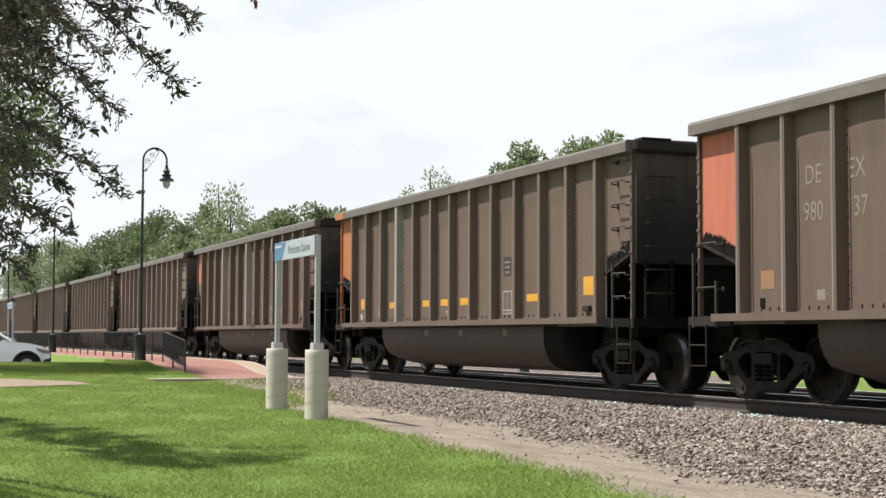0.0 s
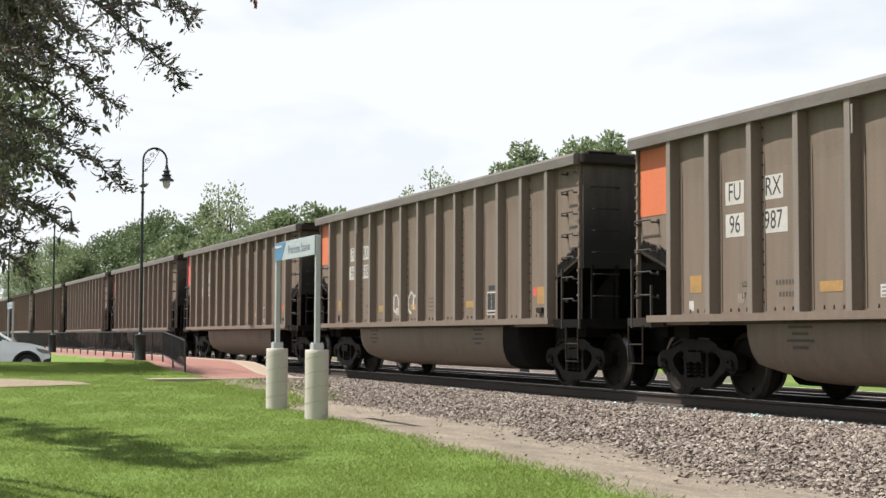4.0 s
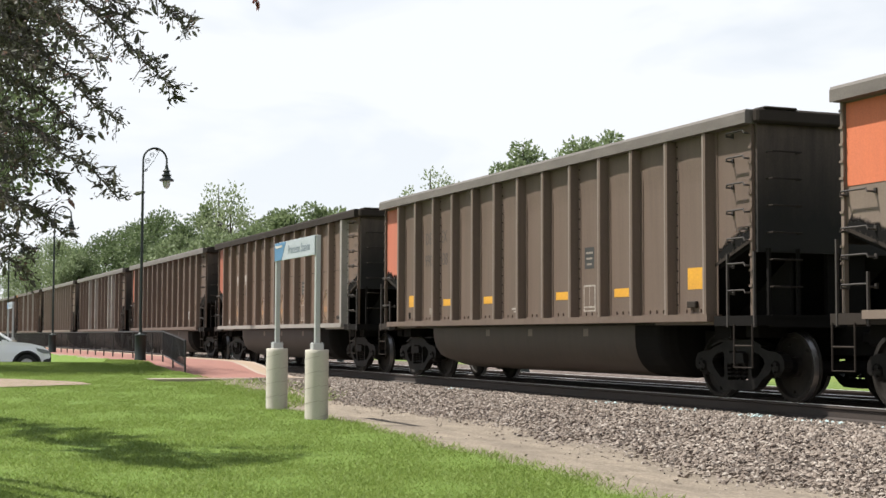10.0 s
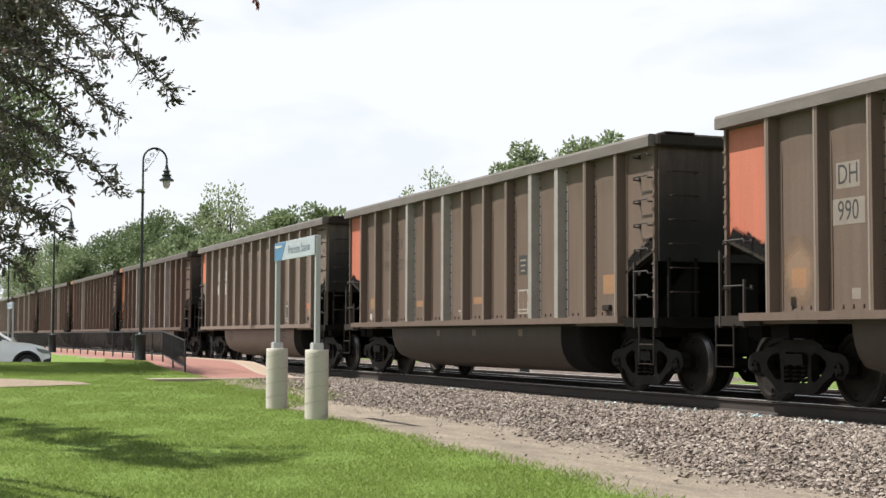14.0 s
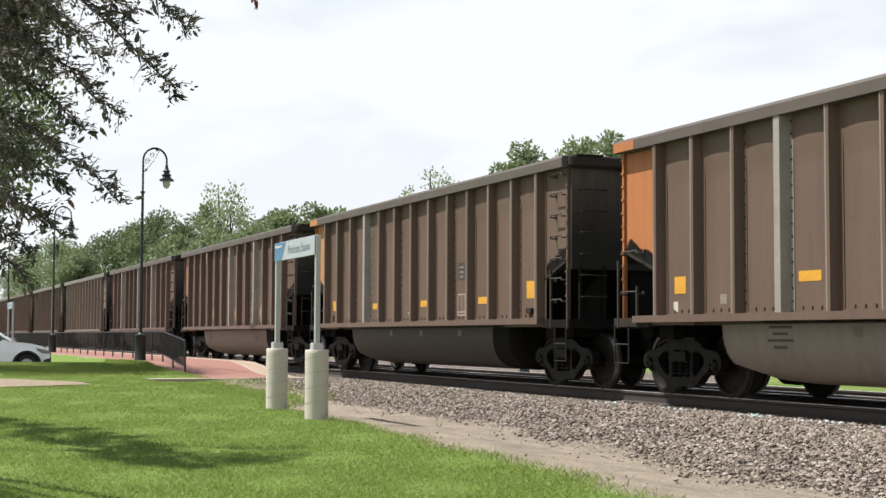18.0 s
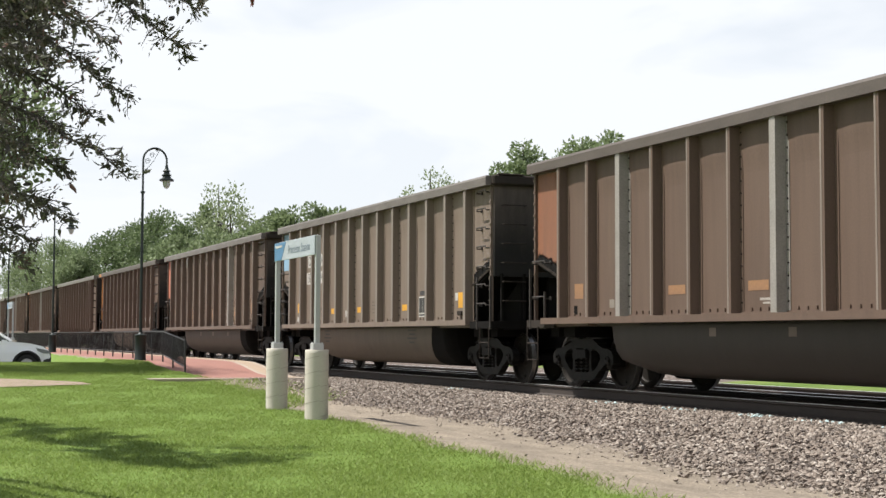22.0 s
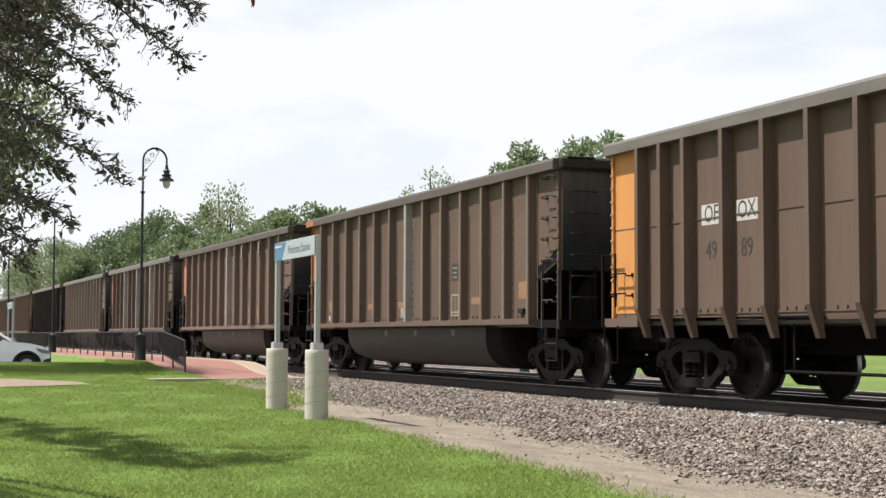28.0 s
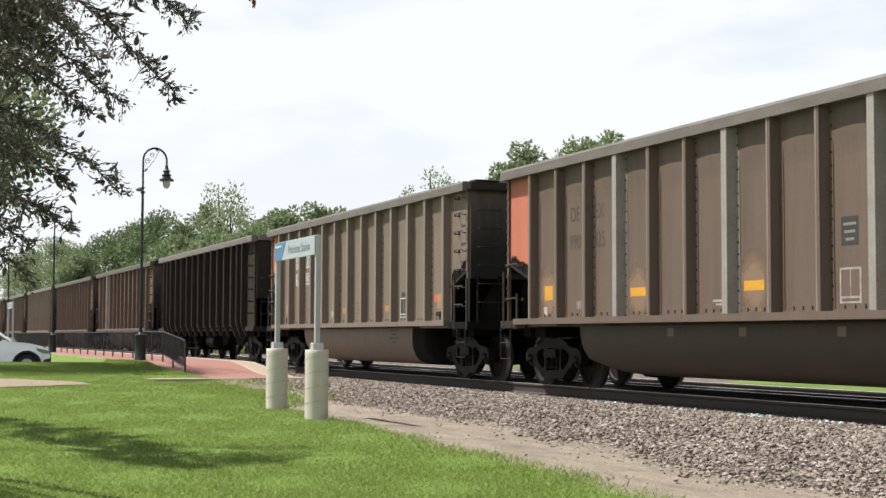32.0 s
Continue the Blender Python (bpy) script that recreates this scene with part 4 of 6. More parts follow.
CARS[24] = coal_car(24, TAUPE, VIVID, ("patch", "FU", "RX", "96", "23"), (), FADED, TUB_TAN, "wide", plates=(3,), label=G + "lettering patches, pale tub")
CARS[25] = hopper_car(25, DARK, None, None, "black-brown ribbed steel hopper car")
CARS[26] = coal_car(26, BROWN2, SALMON, None, (2,), FADED, full=True, label=B + "salmon end panel, one silver rib")
CARS[27] = coal_car(27, BROWN2, None, None, (), FADED, label=B + "no end panel")
CARS[28] = coal_car(28, TAUPE, ORANGE, None, (), FADED, None, "wide", label=G + "an orange end panel")
CARS[29] = coal_car(29, BROWN, SALMON, None, (5,), FADED, full=True, label=B + "salmon end panel, one silver rib")
CARS[30] = coal_car(30, BROWN2, None, None, (), FADED, label=B + "no end panel")
for xx in (2.60, 3.58):
    letters(CARS[9], "68" if xx < 3 else "45", xx, 2.12, 0.34, DIM_INK)
    patch(CARS[9], "mark_patch", xx, 2.53, 0.34, 0.29, OLDWHITE, label="white painted square")


# ------------------------------------------------------------------ ground
def smooth01(a, b, v):
    t = np.clip((v - a) / (b - a), 0, 1)
    return t * t * (3 - 2 * t)


def grass_edge(x):
    """y of the lawn's border with the dirt, along the track."""
    return 5.50 + 0.5 * smooth01(-9, -17, x) + 1.25 * smooth01(-21.5, -27.0, x) + 0.12 * np.sin(x * 0.9) + 0.06 * np.sin(x * 2.7 + 1)


def ballast_toe(x):
    return 7.0 + 1.2 * smooth01(-9, -20, x) + 0.12 * np.sin(x * 1.3 + 0.5)


def ground_z(x, y):
    lawn = -0.36 + 0.07 * smooth01(-12, -19, x) + 0.05 * smooth01(-19.6, -20.8, x) + 0.12 * smooth01(-22, -29, x) + 0.19 * smooth01(-30, -41, x) - 0.52 * smooth01(-42.5, -45.5, x) * smooth01(7.1, 6.4, y) + 0.08 * smooth01(6.4, 7.0, y) * smooth01(-33.5, -40, x)
    lawn = lawn - 0.35 * smooth01(2.0, -6.0, y) * smooth01(-14, -4, x)
    low = -0.36 + 0.22 * smooth01(-24, -33, x)
    lawn = lawn - 0.10 * smooth01(-24, -28, x) * smooth01(-33.9, -33.2, x) * smooth01(5.6, 6.3, y)
    z = lawn + (low - lawn) * smooth01(grass_edge(x) - 0.3, grass_edge(x) + 0.5, y)
    bed = -0.215
    toe = ballast_toe(x)
    z = z + (bed - z) * smooth01(toe, toe + 2.3, y)
    # far side of the two tracks
    z = z + (-0.315 - z) * smooth01(13.6, 14.6, y)
    z = z + (0.15 + 0.315) * smooth01(26, 60, y)
    return z


def spread(lo, hi, step, far_lo, far_hi):
    mid_pts = list(np.arange(lo, hi + 1e-6, step))
    a, s = lo, step
    left = []
    while a > far_lo:
        s *= 1.28
        a -= s
        left.append(a)
    a, s = hi, step
    right = []
    while a < far_hi:
        s *= 1.28
        a += s
        right.append(a)
    return np.array(left[::-1] + mid_pts + right)


gx, gy = spread(-62, -2, 0.3, -2500, 2500), spread(-3, 24, 0.2, -2500, 2500)
GX, GY = np.meshgrid(gx, gy, indexing="ij")
GZ = ground_z(GX, GY) + 0.012 * np.sin(GX * 2.1 + GY * 1.3) * np.cos(GY * 2.9)
nx, ny = len(gx), len(gy)
gverts = np.stack([GX.ravel(), GY.ravel(), GZ.ravel()], 1).tolist()
gfaces = [(i * ny + j, (i + 1) * ny + j, (i + 1) * ny + j + 1, i * ny + j + 1) for i in range(nx - 1) for j in range(ny - 1)]


def ground_material():
    m, n, l, b = nodes_of("lawn_dirt_and_stone")
    co = n.new("ShaderNodeTexCoord").outputs["Object"]
    sep = n.new("ShaderNodeSeparateXYZ")
    l.new(co, sep.inputs[0])
    grass_big = ramp_node(n, l, noise_node(n, l, co, 0.9, 5, 0.6), 0.3, 0.7, (0.112, 0.174, 0.036, 1), (0.133, 0.196, 0.045, 1))
    grass_fine = ramp_node(n, l, noise_node(n, l, co, 26, 4, 0.7), 0.3, 0.75, (0.72, 0.75, 0.68, 1), (1.24, 1.22, 1.2, 1))
    grass = mix_node(n, l, 1.0, grass_big, grass_fine, "MULTIPLY")
    dry = ramp_node(n, l, noise_node(n, l, co, 0.45, 5, 0.65), 0.6, 0.95)
    grass = mix_node(n, l, dry, grass, (0.1622, 0.1997, 0.0546))
    dirt = ramp_node(n, l, noise_node(n, l, co, 1.9, 8, 0.72, (0.6, 1.6, 1)), 0.3, 0.68, (0.165, 0.138, 0.110, 1), (0.305, 0.258, 0.198, 1))
    peb = ramp_node(n, l, noise_node(n, l, co, 30, 5, 0.8), 0.34, 0.68, (0.5, 0.5, 0.5, 1), (1.25, 1.25, 1.25, 1))
    dirt = mix_node(n, l, 1.0, dirt, peb, "MULTIPLY")
    vor = n.new("ShaderNodeTexVoronoi")
    vor.inputs["Scale"].default_value = 15
    l.new(co, vor.inputs["Vector"])
    stone = mix_node(n, l, vor.outputs["Color"], (0.1872, 0.1482, 0.1287), (0.3432, 0.2964, 0.2652))
    edge = ramp_node(n, l, vor.outputs["Distance"], 0.15, 0.65, (1, 1, 1, 1), (0.25, 0.23, 0.22, 1))
    stone = mix_node(n, l, 1.0, stone, edge, "MULTIPLY")
    # border wobble
    wob = n.new("ShaderNodeMath"); wob.operation = "MULTIPLY_ADD"
    wob.inputs[1].default_value, wob.inputs[2].default_value = 0.55, -0.275
    l.new(noise_node(n, l, co, 2.6, 6, 0.7), wob.inputs[0])
    ywob = n.new("ShaderNodeMath"); ywob.operation = "ADD"
    l.new(sep.outputs["Y"], ywob.inputs[0])
    l.new(wob.outputs[0], ywob.inputs[1])
    # the dirt strip's two borders, as attributes written on the mesh
    att = n.new("ShaderNodeAttribute")
    att.attribute_name = "borders"
    asep = n.new("ShaderNodeSeparateXYZ")
    l.new(att.outputs["Vector"], asep.inputs[0])

    def over(border, width):
        d = n.new("ShaderNodeMath"); d.operation = "SUBTRACT"
        l.new(ywob.outputs[0], d.inputs[0]); l.new(border, d.inputs[1])
        r = n.new("ShaderNodeMapRange")
        r.inputs["From Min"].default_value, r.inputs["From Max"].default_value = -width, width
        l.new(d.outputs[0], r.inputs["Value"])
        return r.outputs["Result"]
    col = mix_node(n, l, over(asep.outputs["X"], 0.10), grass, dirt)
    col = mix_node(n, l, over(asep.outputs["Y"], 0.45), col, stone)
    field = mix_node(n, l, 1.0, ramp_node(n, l, noise_node(n, l, co, 0.25, 5, 0.6), 0.3, 0.7, (0.085, 0.14, 0.03, 1), (0.155, 0.195, 0.055, 1)), grass_fine, "MULTIPLY")
    col = mix_node(n, l, over(asep.outputs["Z"], 0.4), col, field)
    l.new(col, b.inputs["Base Color"])
    b.inputs["Roughness"].default_value = 0.95
    b.inputs["Specular IOR Level"].default_value = 0.15
    bump_to(n, l, b, noise_node(n, l, co, 30, 4, 0.75), 0.6, 0.03)
    return m


ground = pydata("ground", gverts, gfaces, ground_material())
tagged(ground, "lawn, dirt strip and ballast bed beside the tracks", "ground", kind="structure")
att = ground.data.attributes.new("borders", "FLOAT_VECTOR", "POINT")
bx = np.zeros((nx * ny, 3), np.float32)
bx[:, 0] = np.where(GX.ravel() > -34, grass_edge(GX.ravel()), 900)
bx[:, 1] = ballast_toe(GX.ravel()) + 0.25
bx[:, 2] = 18.0 + 6.0 * smooth01(-30, -36, GX.ravel())
att.data.foreach_set("vector", bx.ravel())


# ------------------------------------------------------------------ tracks
RAIL = surface("rusty_rail_steel", (0.0351, 0.02808, 0.02418), (0.0585, 0.0429, 0.03354), 0.75, 0.2, 3, 40, (0.4, 2, 2))
RAIL_TOP = surface("polished_rail_head", (0.95, 0.94, 0.92), (0.90, 0.89, 0.87), 0.45, 1.0, 1, 60, (0.2, 2, 2), 0.02, 0.0005)
TIE = surface("creosoted_tie_wood", (0.0858, 0.0663, 0.0507), (0.1404, 0.117, 0.0936), 0.9, 0, 2, 25, (1, 6, 1), per_piece=0.25)
CONCRETE = surface("pale_concrete", (0.4992, 0.4602, 0.3978), (0.4368, 0.3978, 0.3432), 0.85, 0, 1.6, 90, (1, 1, 0.5), 0.05, 0.002, 0.5)
SPRAY = surface("pale_spray_marks", (0.429, 0.5616, 0.5616), (0.312, 0.39, 0.39), 0.8, 0, 6, 50)

for cy, low in ((TRACK_Y, 0.0), (TRACK2_Y, -0.10)):
    tr = thing("railway_track", "steel rails on dark wooden ties, polished on top", "railway track", kind="structure", at=Matrix.Translation((0, 0, low)))
    for s in (-1, 1):
        c = cy + s * 0.755
        bm = bmesh.new()
        prism(bm, [(c - 0.07, -0.186), (c + 0.07, -0.186), (c + 0.07, -0.172), (c + 0.012, -0.15), (c + 0.012, -0.05), (c + 0.036, -0.035), (c + 0.036, -0.003), (c - 0.036, -0.003), (c - 0.036, -0.035), (c - 0.012, -0.05), (c - 0.012, -0.15), (c - 0.07, -0.172)], "x", -420, 60)
        part("rail", bm, RAIL, tr)
        bm = bmesh.new()
        box(bm, -420, 60, c - 0.034, c + 0.034, -0.003, 0.0)
        part("rail_head", bm, RAIL_TOP, tr, "polished running surface")
    for i in range(150):
        x = 2 - 0.52 * i
        piece("tie", "tie", TIE, lambda bm: box(bm, -0.115, 0.115, -1.3, 1.3, -0.36, -0.19, 0.01), tr, Matrix.Translation((x, cy, 0.0)))
    bm = bmesh.new()
    for i in range(260):
        x = 2 - 0.52 * (150 + i)
        box(bm, x - 0.115, x + 0.115, cy - 1.3, cy + 1.3, -0.36, -0.19)
    tagged(part("distant_ties", bm, TIE, tr), kind="stuff")
    for i in range(60):
        x = 1.99 - 0.52 * i
        piece("tie_plate", "tie_plate", RAIL, lambda bm: box(bm, -0.09, 0.09, -0.17, 0.17, -0.192, -0.180), tr, Matrix.Translation((x, cy - 0.755, 0.0)))


def stone_field(name, label, count, area, size, material, seed, category="stones"):
    """Loose angular stones strewn over an area; one mesh."""
    rng = np.random.default_rng(seed)
    base = np.array([(0, 0, 1), (0.95, 0, 0.1), (0.3, 0.9, 0.05), (-0.8, 0.55, -0.1), (-0.75, -0.6, 0.1), (0.35, -0.9, 0), (0.1, 0, -0.9)], float)
    tri = np.array([(0, 1, 2), (0, 2, 3), (0, 3, 4), (0, 4, 5), (0, 5, 1), (6, 2, 1), (6, 3, 2), (6, 4, 3), (6, 5, 4), (6, 1, 5)])
    P = area(rng, count)
    s = size[0] + (size[1] - size[0]) * rng.random(len(P)) ** 1.8
    V = base[None] * (0.65 + 0.7 * rng.random((len(P), 7, 3)))
    a = rng.random(len(P)) * 6.283
    b = rng.normal(0, 0.5, len(P))
    c, q = np.cos(a), np.sin(a)
    x = V[:, :, 0] * c[:, None] - V[:, :, 1] * q[:, None]
    y = V[:, :, 0] * q[:, None] + V[:, :, 1] * c[:, None]
    z = V[:, :, 2] * 0.75
    x, z = x * np.cos(b)[:, None] + z * np.sin(b)[:, None], -x * np.sin(b)[:, None] + z * np.cos(b)[:, None]
    W = np.stack([x, y, z], 2) * s[:, None, None] + P[:, None, :]
    F = (tri[None] + (np.arange(len(P)) * 7)[:, None, None]).reshape(-1, 3)
    ob = pydata(name, W.reshape(-1, 3).tolist(), F.tolist(), material)
    return tagged(ob, label, category, kind="stuff")


def stone_material():
    m, n, l, b = nodes_of("crushed_stone")
    g = n.new("ShaderNodeNewGeometry").outputs["Random Per Island"]
    r = n.new("ShaderNodeValToRGB")
    e = r.color_ramp.elements
    e[0].position, e[0].color = 0.0, (0.0741, 0.06084, 0.05304, 1)
    e[1].position, e[1].color = 1.0, (0.345, 0.305, 0.262, 1)
    for pos, c in ((0.25, (0.1388, 0.1076, 0.0858, 1)), (0.5, (0.1911, 0.156, 0.1271, 1)), (0.75, (0.2418, 0.1997, 0.1638, 1))):
        k = e.new(pos)
        k.color = c
    l.new(g, r.inputs["Fac"])
    co = n.new("ShaderNodeTexCoord").outputs["Object"]
    col = mix_node(n, l, 1.0, r.outputs["Color"], ramp_node(n, l, noise_node(n, l, co, 60, 3), 0.3, 0.7, (0.8, 0.8, 0.8, 1), (1.15, 1.15, 1.15, 1)), "MULTIPLY")
    l.new(col, b.inputs["Base Color"])
    b.inputs["Roughness"].default_value = 0.9
    return m


STONE = stone_material()
GRIT = surface("dusty_grit", (0.2808, 0.2418, 0.195), (0.2028, 0.1716, 0.1404), 0.95, 0, 9, 60)


def on_ballast(rng, n):
    x = -8.5 - 34 * rng.random(n) ** 1.5
    toe = ballast_toe(x)
    y = toe + (11.35 - toe) * rng.random(n) ** 0.8
    keep = ~((x < -33.0) & (y < 10.3))
    x, y = x[keep], y[keep]
    return np.stack([x, y, ground_z(x, y) + 0.004 + 0.026 * rng.random(len(x))], 1)


def between_rails(rng, n):
    x = -8.0 - 60 * rng.random(n) ** 1.3
    y = 11.4 + 4.4 * rng.random(n)
    return np.stack([x, y, ground_z(x, y) + 0.005], 1)


def toe_strays(rng, n):
    x = -8.5 - 24 * rng.random(n) ** 1.3
    y = ballast_toe(x) + 0.25 - np.abs(rng.normal(0, 0.32, n))
    ok = y > grass_edge(x) + 0.1
    x, y = x[ok], y[ok]
    return np.stack([x, y, ground_z(x, y) + 0.004], 1)


def strays(rng, n):
    x = -8.5 - 20 * rng.random(n)
    g, t = grass_edge(x), ballast_toe(x)
    y = t + 0.5 - (t + 0.5 - g) * rng.random(n) ** 2.6
    return np.stack([x, y, ground_z(x, y) + 0.004], 1)


stone_field("ballast", "crushed grey-brown stone ballast beside the rail", 70000, on_ballast, (0.011, 0.036), STONE, 3)
stone_field("ballast", "crushed stone ballast between the rails", 9000, between_rails, (0.025, 0.05), STONE, 4)
stone_field("pebbles", "stray pebbles on bare dirt", 900, strays, (0.006, 0.02), GRIT, 5)
stone_field("pebbles", "ballast stones strayed from the toe of the bed", 2600, toe_strays, (0.010, 0.032), STONE, 8)


def sprayed(rng, n):
    c = rng.choice(np.array([-12.2, -13.4, -15.0, -16.6, -18.4, -20.5, -27.0]), n)
    x = c + rng.normal(0, 0.22, n)
    y = 10.95 + rng.normal(0, 0.10, n)
    return np.stack([x, y, ground_z(x, y) + 0.03], 1)


stone_field("marked_stones", "ballast stones sprayed with pale teal paint", 90, sprayed, (0.02, 0.04), SPRAY, 6)


# ------------------------------------------------------------------ grass
def grass_material():
    m, n, l, b = nodes_of("grass_blades")
    g = n.new("ShaderNodeNewGeometry").outputs["Random Per Island"]
    co = n.new("ShaderNodeTexCoord").outputs["Object"]
    c1 = ramp_node(n, l, g, 0.0, 1.0, (0.130, 0.187, 0.035, 1), (0.234, 0.306, 0.080, 1))
    dry = ramp_node(n, l, noise_node(n, l, co, 0.5, 4), 0.58, 0.95)
    col = mix_node(n, l, dry, c1, (0.1755, 0.2223, 0.06396))
    l.new(col, b.inputs["Base Color"])
    b.inputs["Roughness"].default_value = 0.6
    b.inputs["Specular IOR Level"].default_value = 0.2
    tr = n.new("ShaderNodeBsdfTranslucent")
    l.new(col, tr.inputs["Color"])
    mx = n.new("ShaderNodeMixShader")
    mx.inputs["Fac"].default_value = 0.4
    l.new(b.outputs["BSDF"], mx.inputs[1])
    l.new(tr.outputs["BSDF"], mx.inputs[2])
    l.new(mx.outputs["Shader"], n["Material Output"].inputs["Surface"])
    return m


def blades(name, label, P, h, seed, w=0.006):
    rng = np.random.default_rng(seed)
    n = len(P)
    a = rng.random(n) * 6.283
    hh = h * (0.55 + 0.7 * rng.random(n))
    ww = w * (0.7 + 0.6 * rng.random(n))
    dx, dy = np.cos(a) * ww, np.sin(a) * ww
    lean = rng.normal(0, 0.9, (n, 2)) * hh[:, None]
    V = np.empty((n, 3, 3))
    V[:, 0] = P - np.stack([dx, dy, 0 * dx], 1)
    V[:, 1] = P + np.stack([dx, dy, 0 * dx], 1)
    V[:, 2] = P + np.stack([lean[:, 0], lean[:, 1], hh], 1)
    ob = pydata(name, V.reshape(-1, 3).tolist(), np.arange(n * 3).reshape(-1, 3).tolist(), GRASS)
    return tagged(ob, label, "grass", kind="stuff")


GRASS = grass_material()
rng = np.random.default_rng(11)
n = 300000
px = -8.2 - 26 * rng.random(n) ** 1.7
py = 0.2 + 7.3 * rng.random(n)
ok = py < grass_edge(px) - 0.05 + rng.normal(0, 0.10, n)
px, py = px[ok], py[ok]
blades("lawn_grass", "mown green lawn grass in patchy sun", np.stack([px, py, ground_z(px, py)], 1), 0.027, 12)
n = 70000
px = -34.0 - 11.5 * rng.random(n)
py = 3.0 + 4.2 * rng.random(n)
blades("lawn_grass", "mown lawn grass on the bank below the railing", np.stack([px, py, ground_z(px, py)], 1), 0.035, 15, 0.012)
n = 3500
px = -9 - 25 * rng.random(n)
py = grass_edge(px) + rng.normal(0.05, 0.12, n)
blades("grass_tufts", "taller unmown grass along the lawn's edge", np.stack([px, py, ground_z(px, py)], 1), 0.06, 13, 0.006)
n = 3500
px = -23 - 9.5 * rng.random(n)
py = 6.2 + 2.7 * rng.random(n) * smooth01(-22, -28, px)
blades("grass_tufts", "dry ragged grass below the platform's end", np.stack([px, py, ground_z(px, py)], 1), 0.06, 14, 0.010)


# ------------------------------------------------------------------ platform
BRICK = surface("red_clay_paver", (0.234, 0.1076, 0.0819), (0.1911, 0.0897, 0.06864), 0.85, 0, 6, 60, per_piece=0.22)
CREAM = surface("cream_concrete_edge", (0.3432, 0.2808, 0.2223), (0.2652, 0.2184, 0.1716), 0.85, 0, 2, 40)
TACTILE = surface("yellow_tactile_strip", (0.312, 0.234, 0.1638), (0.273, 0.2028, 0.1404), 0.8, 0, 3, 50)
FENCE = surface("black_painted_steel", (0.01404, 0.01482, 0.0156), (0.0273, 0.02652, 0.02574), 0.5, 0.2, 4, 40)
GREENPOST = surface("dark_green_painted_iron", (0.016, 0.024, 0.022), (0.026, 0.034, 0.031), 0.45, 0.3, 4, 40)


def plat_z(x):
    return -0.12 + 0.25 * float(smooth01(-34.5, -41.5, x))


def plat_edge(x):
    """The platform's border on the track side: it draws in along the ramp."""
    return 9.70 + 0.75 * float(smooth01(-32.5, -43.0, x))


platform = thing("platform", "low station platform paved with red brick", "platform", kind="structure")
xs = [-32.9, -34.5, -36, -37.5, -39, -40.5, -42, -43.5, -60, -90, -130]


def strip(name, material, y0, y1, up, x0=-32.9, x1=-130, thick=0.02, label=""):
    """A band along the platform; its borders are given as functions of x."""
    bm = bmesh.new()
    cut = [x0] + [v for v in xs if x1 < v < x0] + [x1]
    rows = []
    for a in cut:
        z = plat_z(a) + up
        rows.append([bm.verts.new(p) for p in ((a, y0(a), z), (a, y1(a), z), (a, y1(a), z - thick), (a, y0(a), z - thick))])
    for a, b in zip(rows, rows[1:]):
        for k in range(4):
            bm.faces.new((a[k], a[(k + 1) % 4], b[(k + 1) % 4], b[k]))
    bm.faces.new(rows[0])
    bm.faces.new(rows[-1][::-1])
    bmesh.ops.recalc_face_normals(bm, faces=bm.faces)
    return part(name, bm, material, platform, label)


strip("slab", CREAM, lambda x: 5.6 if x > -33.5 else 7.1, plat_edge, 0.0, thick=0.5, label="cream concrete slab")
strip("brick_bed", BRICK, lambda x: 7.15, lambda x: plat_edge(x) - 0.62, 0.004, -33.4)
strip("edge_strip", CREAM, lambda x: plat_edge(x) - 0.62, lambda x: plat_edge(x) - 0.50, 0.006, -33.4)
strip("tactile_strip", TACTILE, lambda x: plat_edge(x) - 0.50, lambda x: plat_edge(x) - 0.14, 0.010, -33.4, label="worn yellow warning strip")


# fence
def fence():
    f = thing("fence", "black steel picket railing along the platform", "fence")
    line = [(-35.4, 7.32), (-38.2, 7.58), (-41.0, 7.85)] + [(-41.0 - 2.0 * i, 7.85 + 0.2 * min(1, i / 3)) for i in range(1, 30)]
    H = 0.86
    for i, (x, y) in enumerate(line):
        z = plat_z(x)
        bm = bmesh.new()
        box(bm, x - 0.02, x + 0.02, y - 0.02, y + 0.02, z - 0.02, z + H, 0.004)
        part("post", bm, FENCE, f)
    for (xa, ya), (xb, yb) in zip(line, line[1:]):
        za, zb = plat_z(xa), plat_z(xb)
        for dz in (0.20, H - 0.02):
            bm = bmesh.new()
            tube(bm, [(xa, ya, za + dz), (xb, yb, zb + dz)], 0.018, 6)
            part("rail", bm, FENCE, f)
        n = int(round(math.hypot(xb - xa, yb - ya) / 0.12))
        if xa > -70:
            for k in range(1, n):
                t = k / n
                x, y, z = xa + (xb - xa) * t, ya + (yb - ya) * t, za + (zb - za) * t
                piece("picket", "picket", FENCE, lambda bm: box(bm, -0.0052, 0.0052, -0.0052, 0.0052, 0.20, H - 0.03), f, Matrix.Translation((x, y, z)))
        else:
            bm = bmesh.new()
            for k in range(1, n):
                t = k / n
                x, y, z = xa + (xb - xa) * t, ya + (yb - ya) * t, za + (zb - za) * t
                box(bm, x - 0.009, x + 0.009, y - 0.009, y + 0.009, z + 0.12, z + H - 0.03)
            tagged(part("distant_infill", bm, FENCE, f), kind="stuff")
    return f


fence()


# ------------------------------------------------------------------ street lamps
GLASSY = surface("frosted_lamp_glass", (0.4836, 0.4992, 0.4992), (0.39, 0.4056, 0.4056), 0.3, 0, 5, 30)


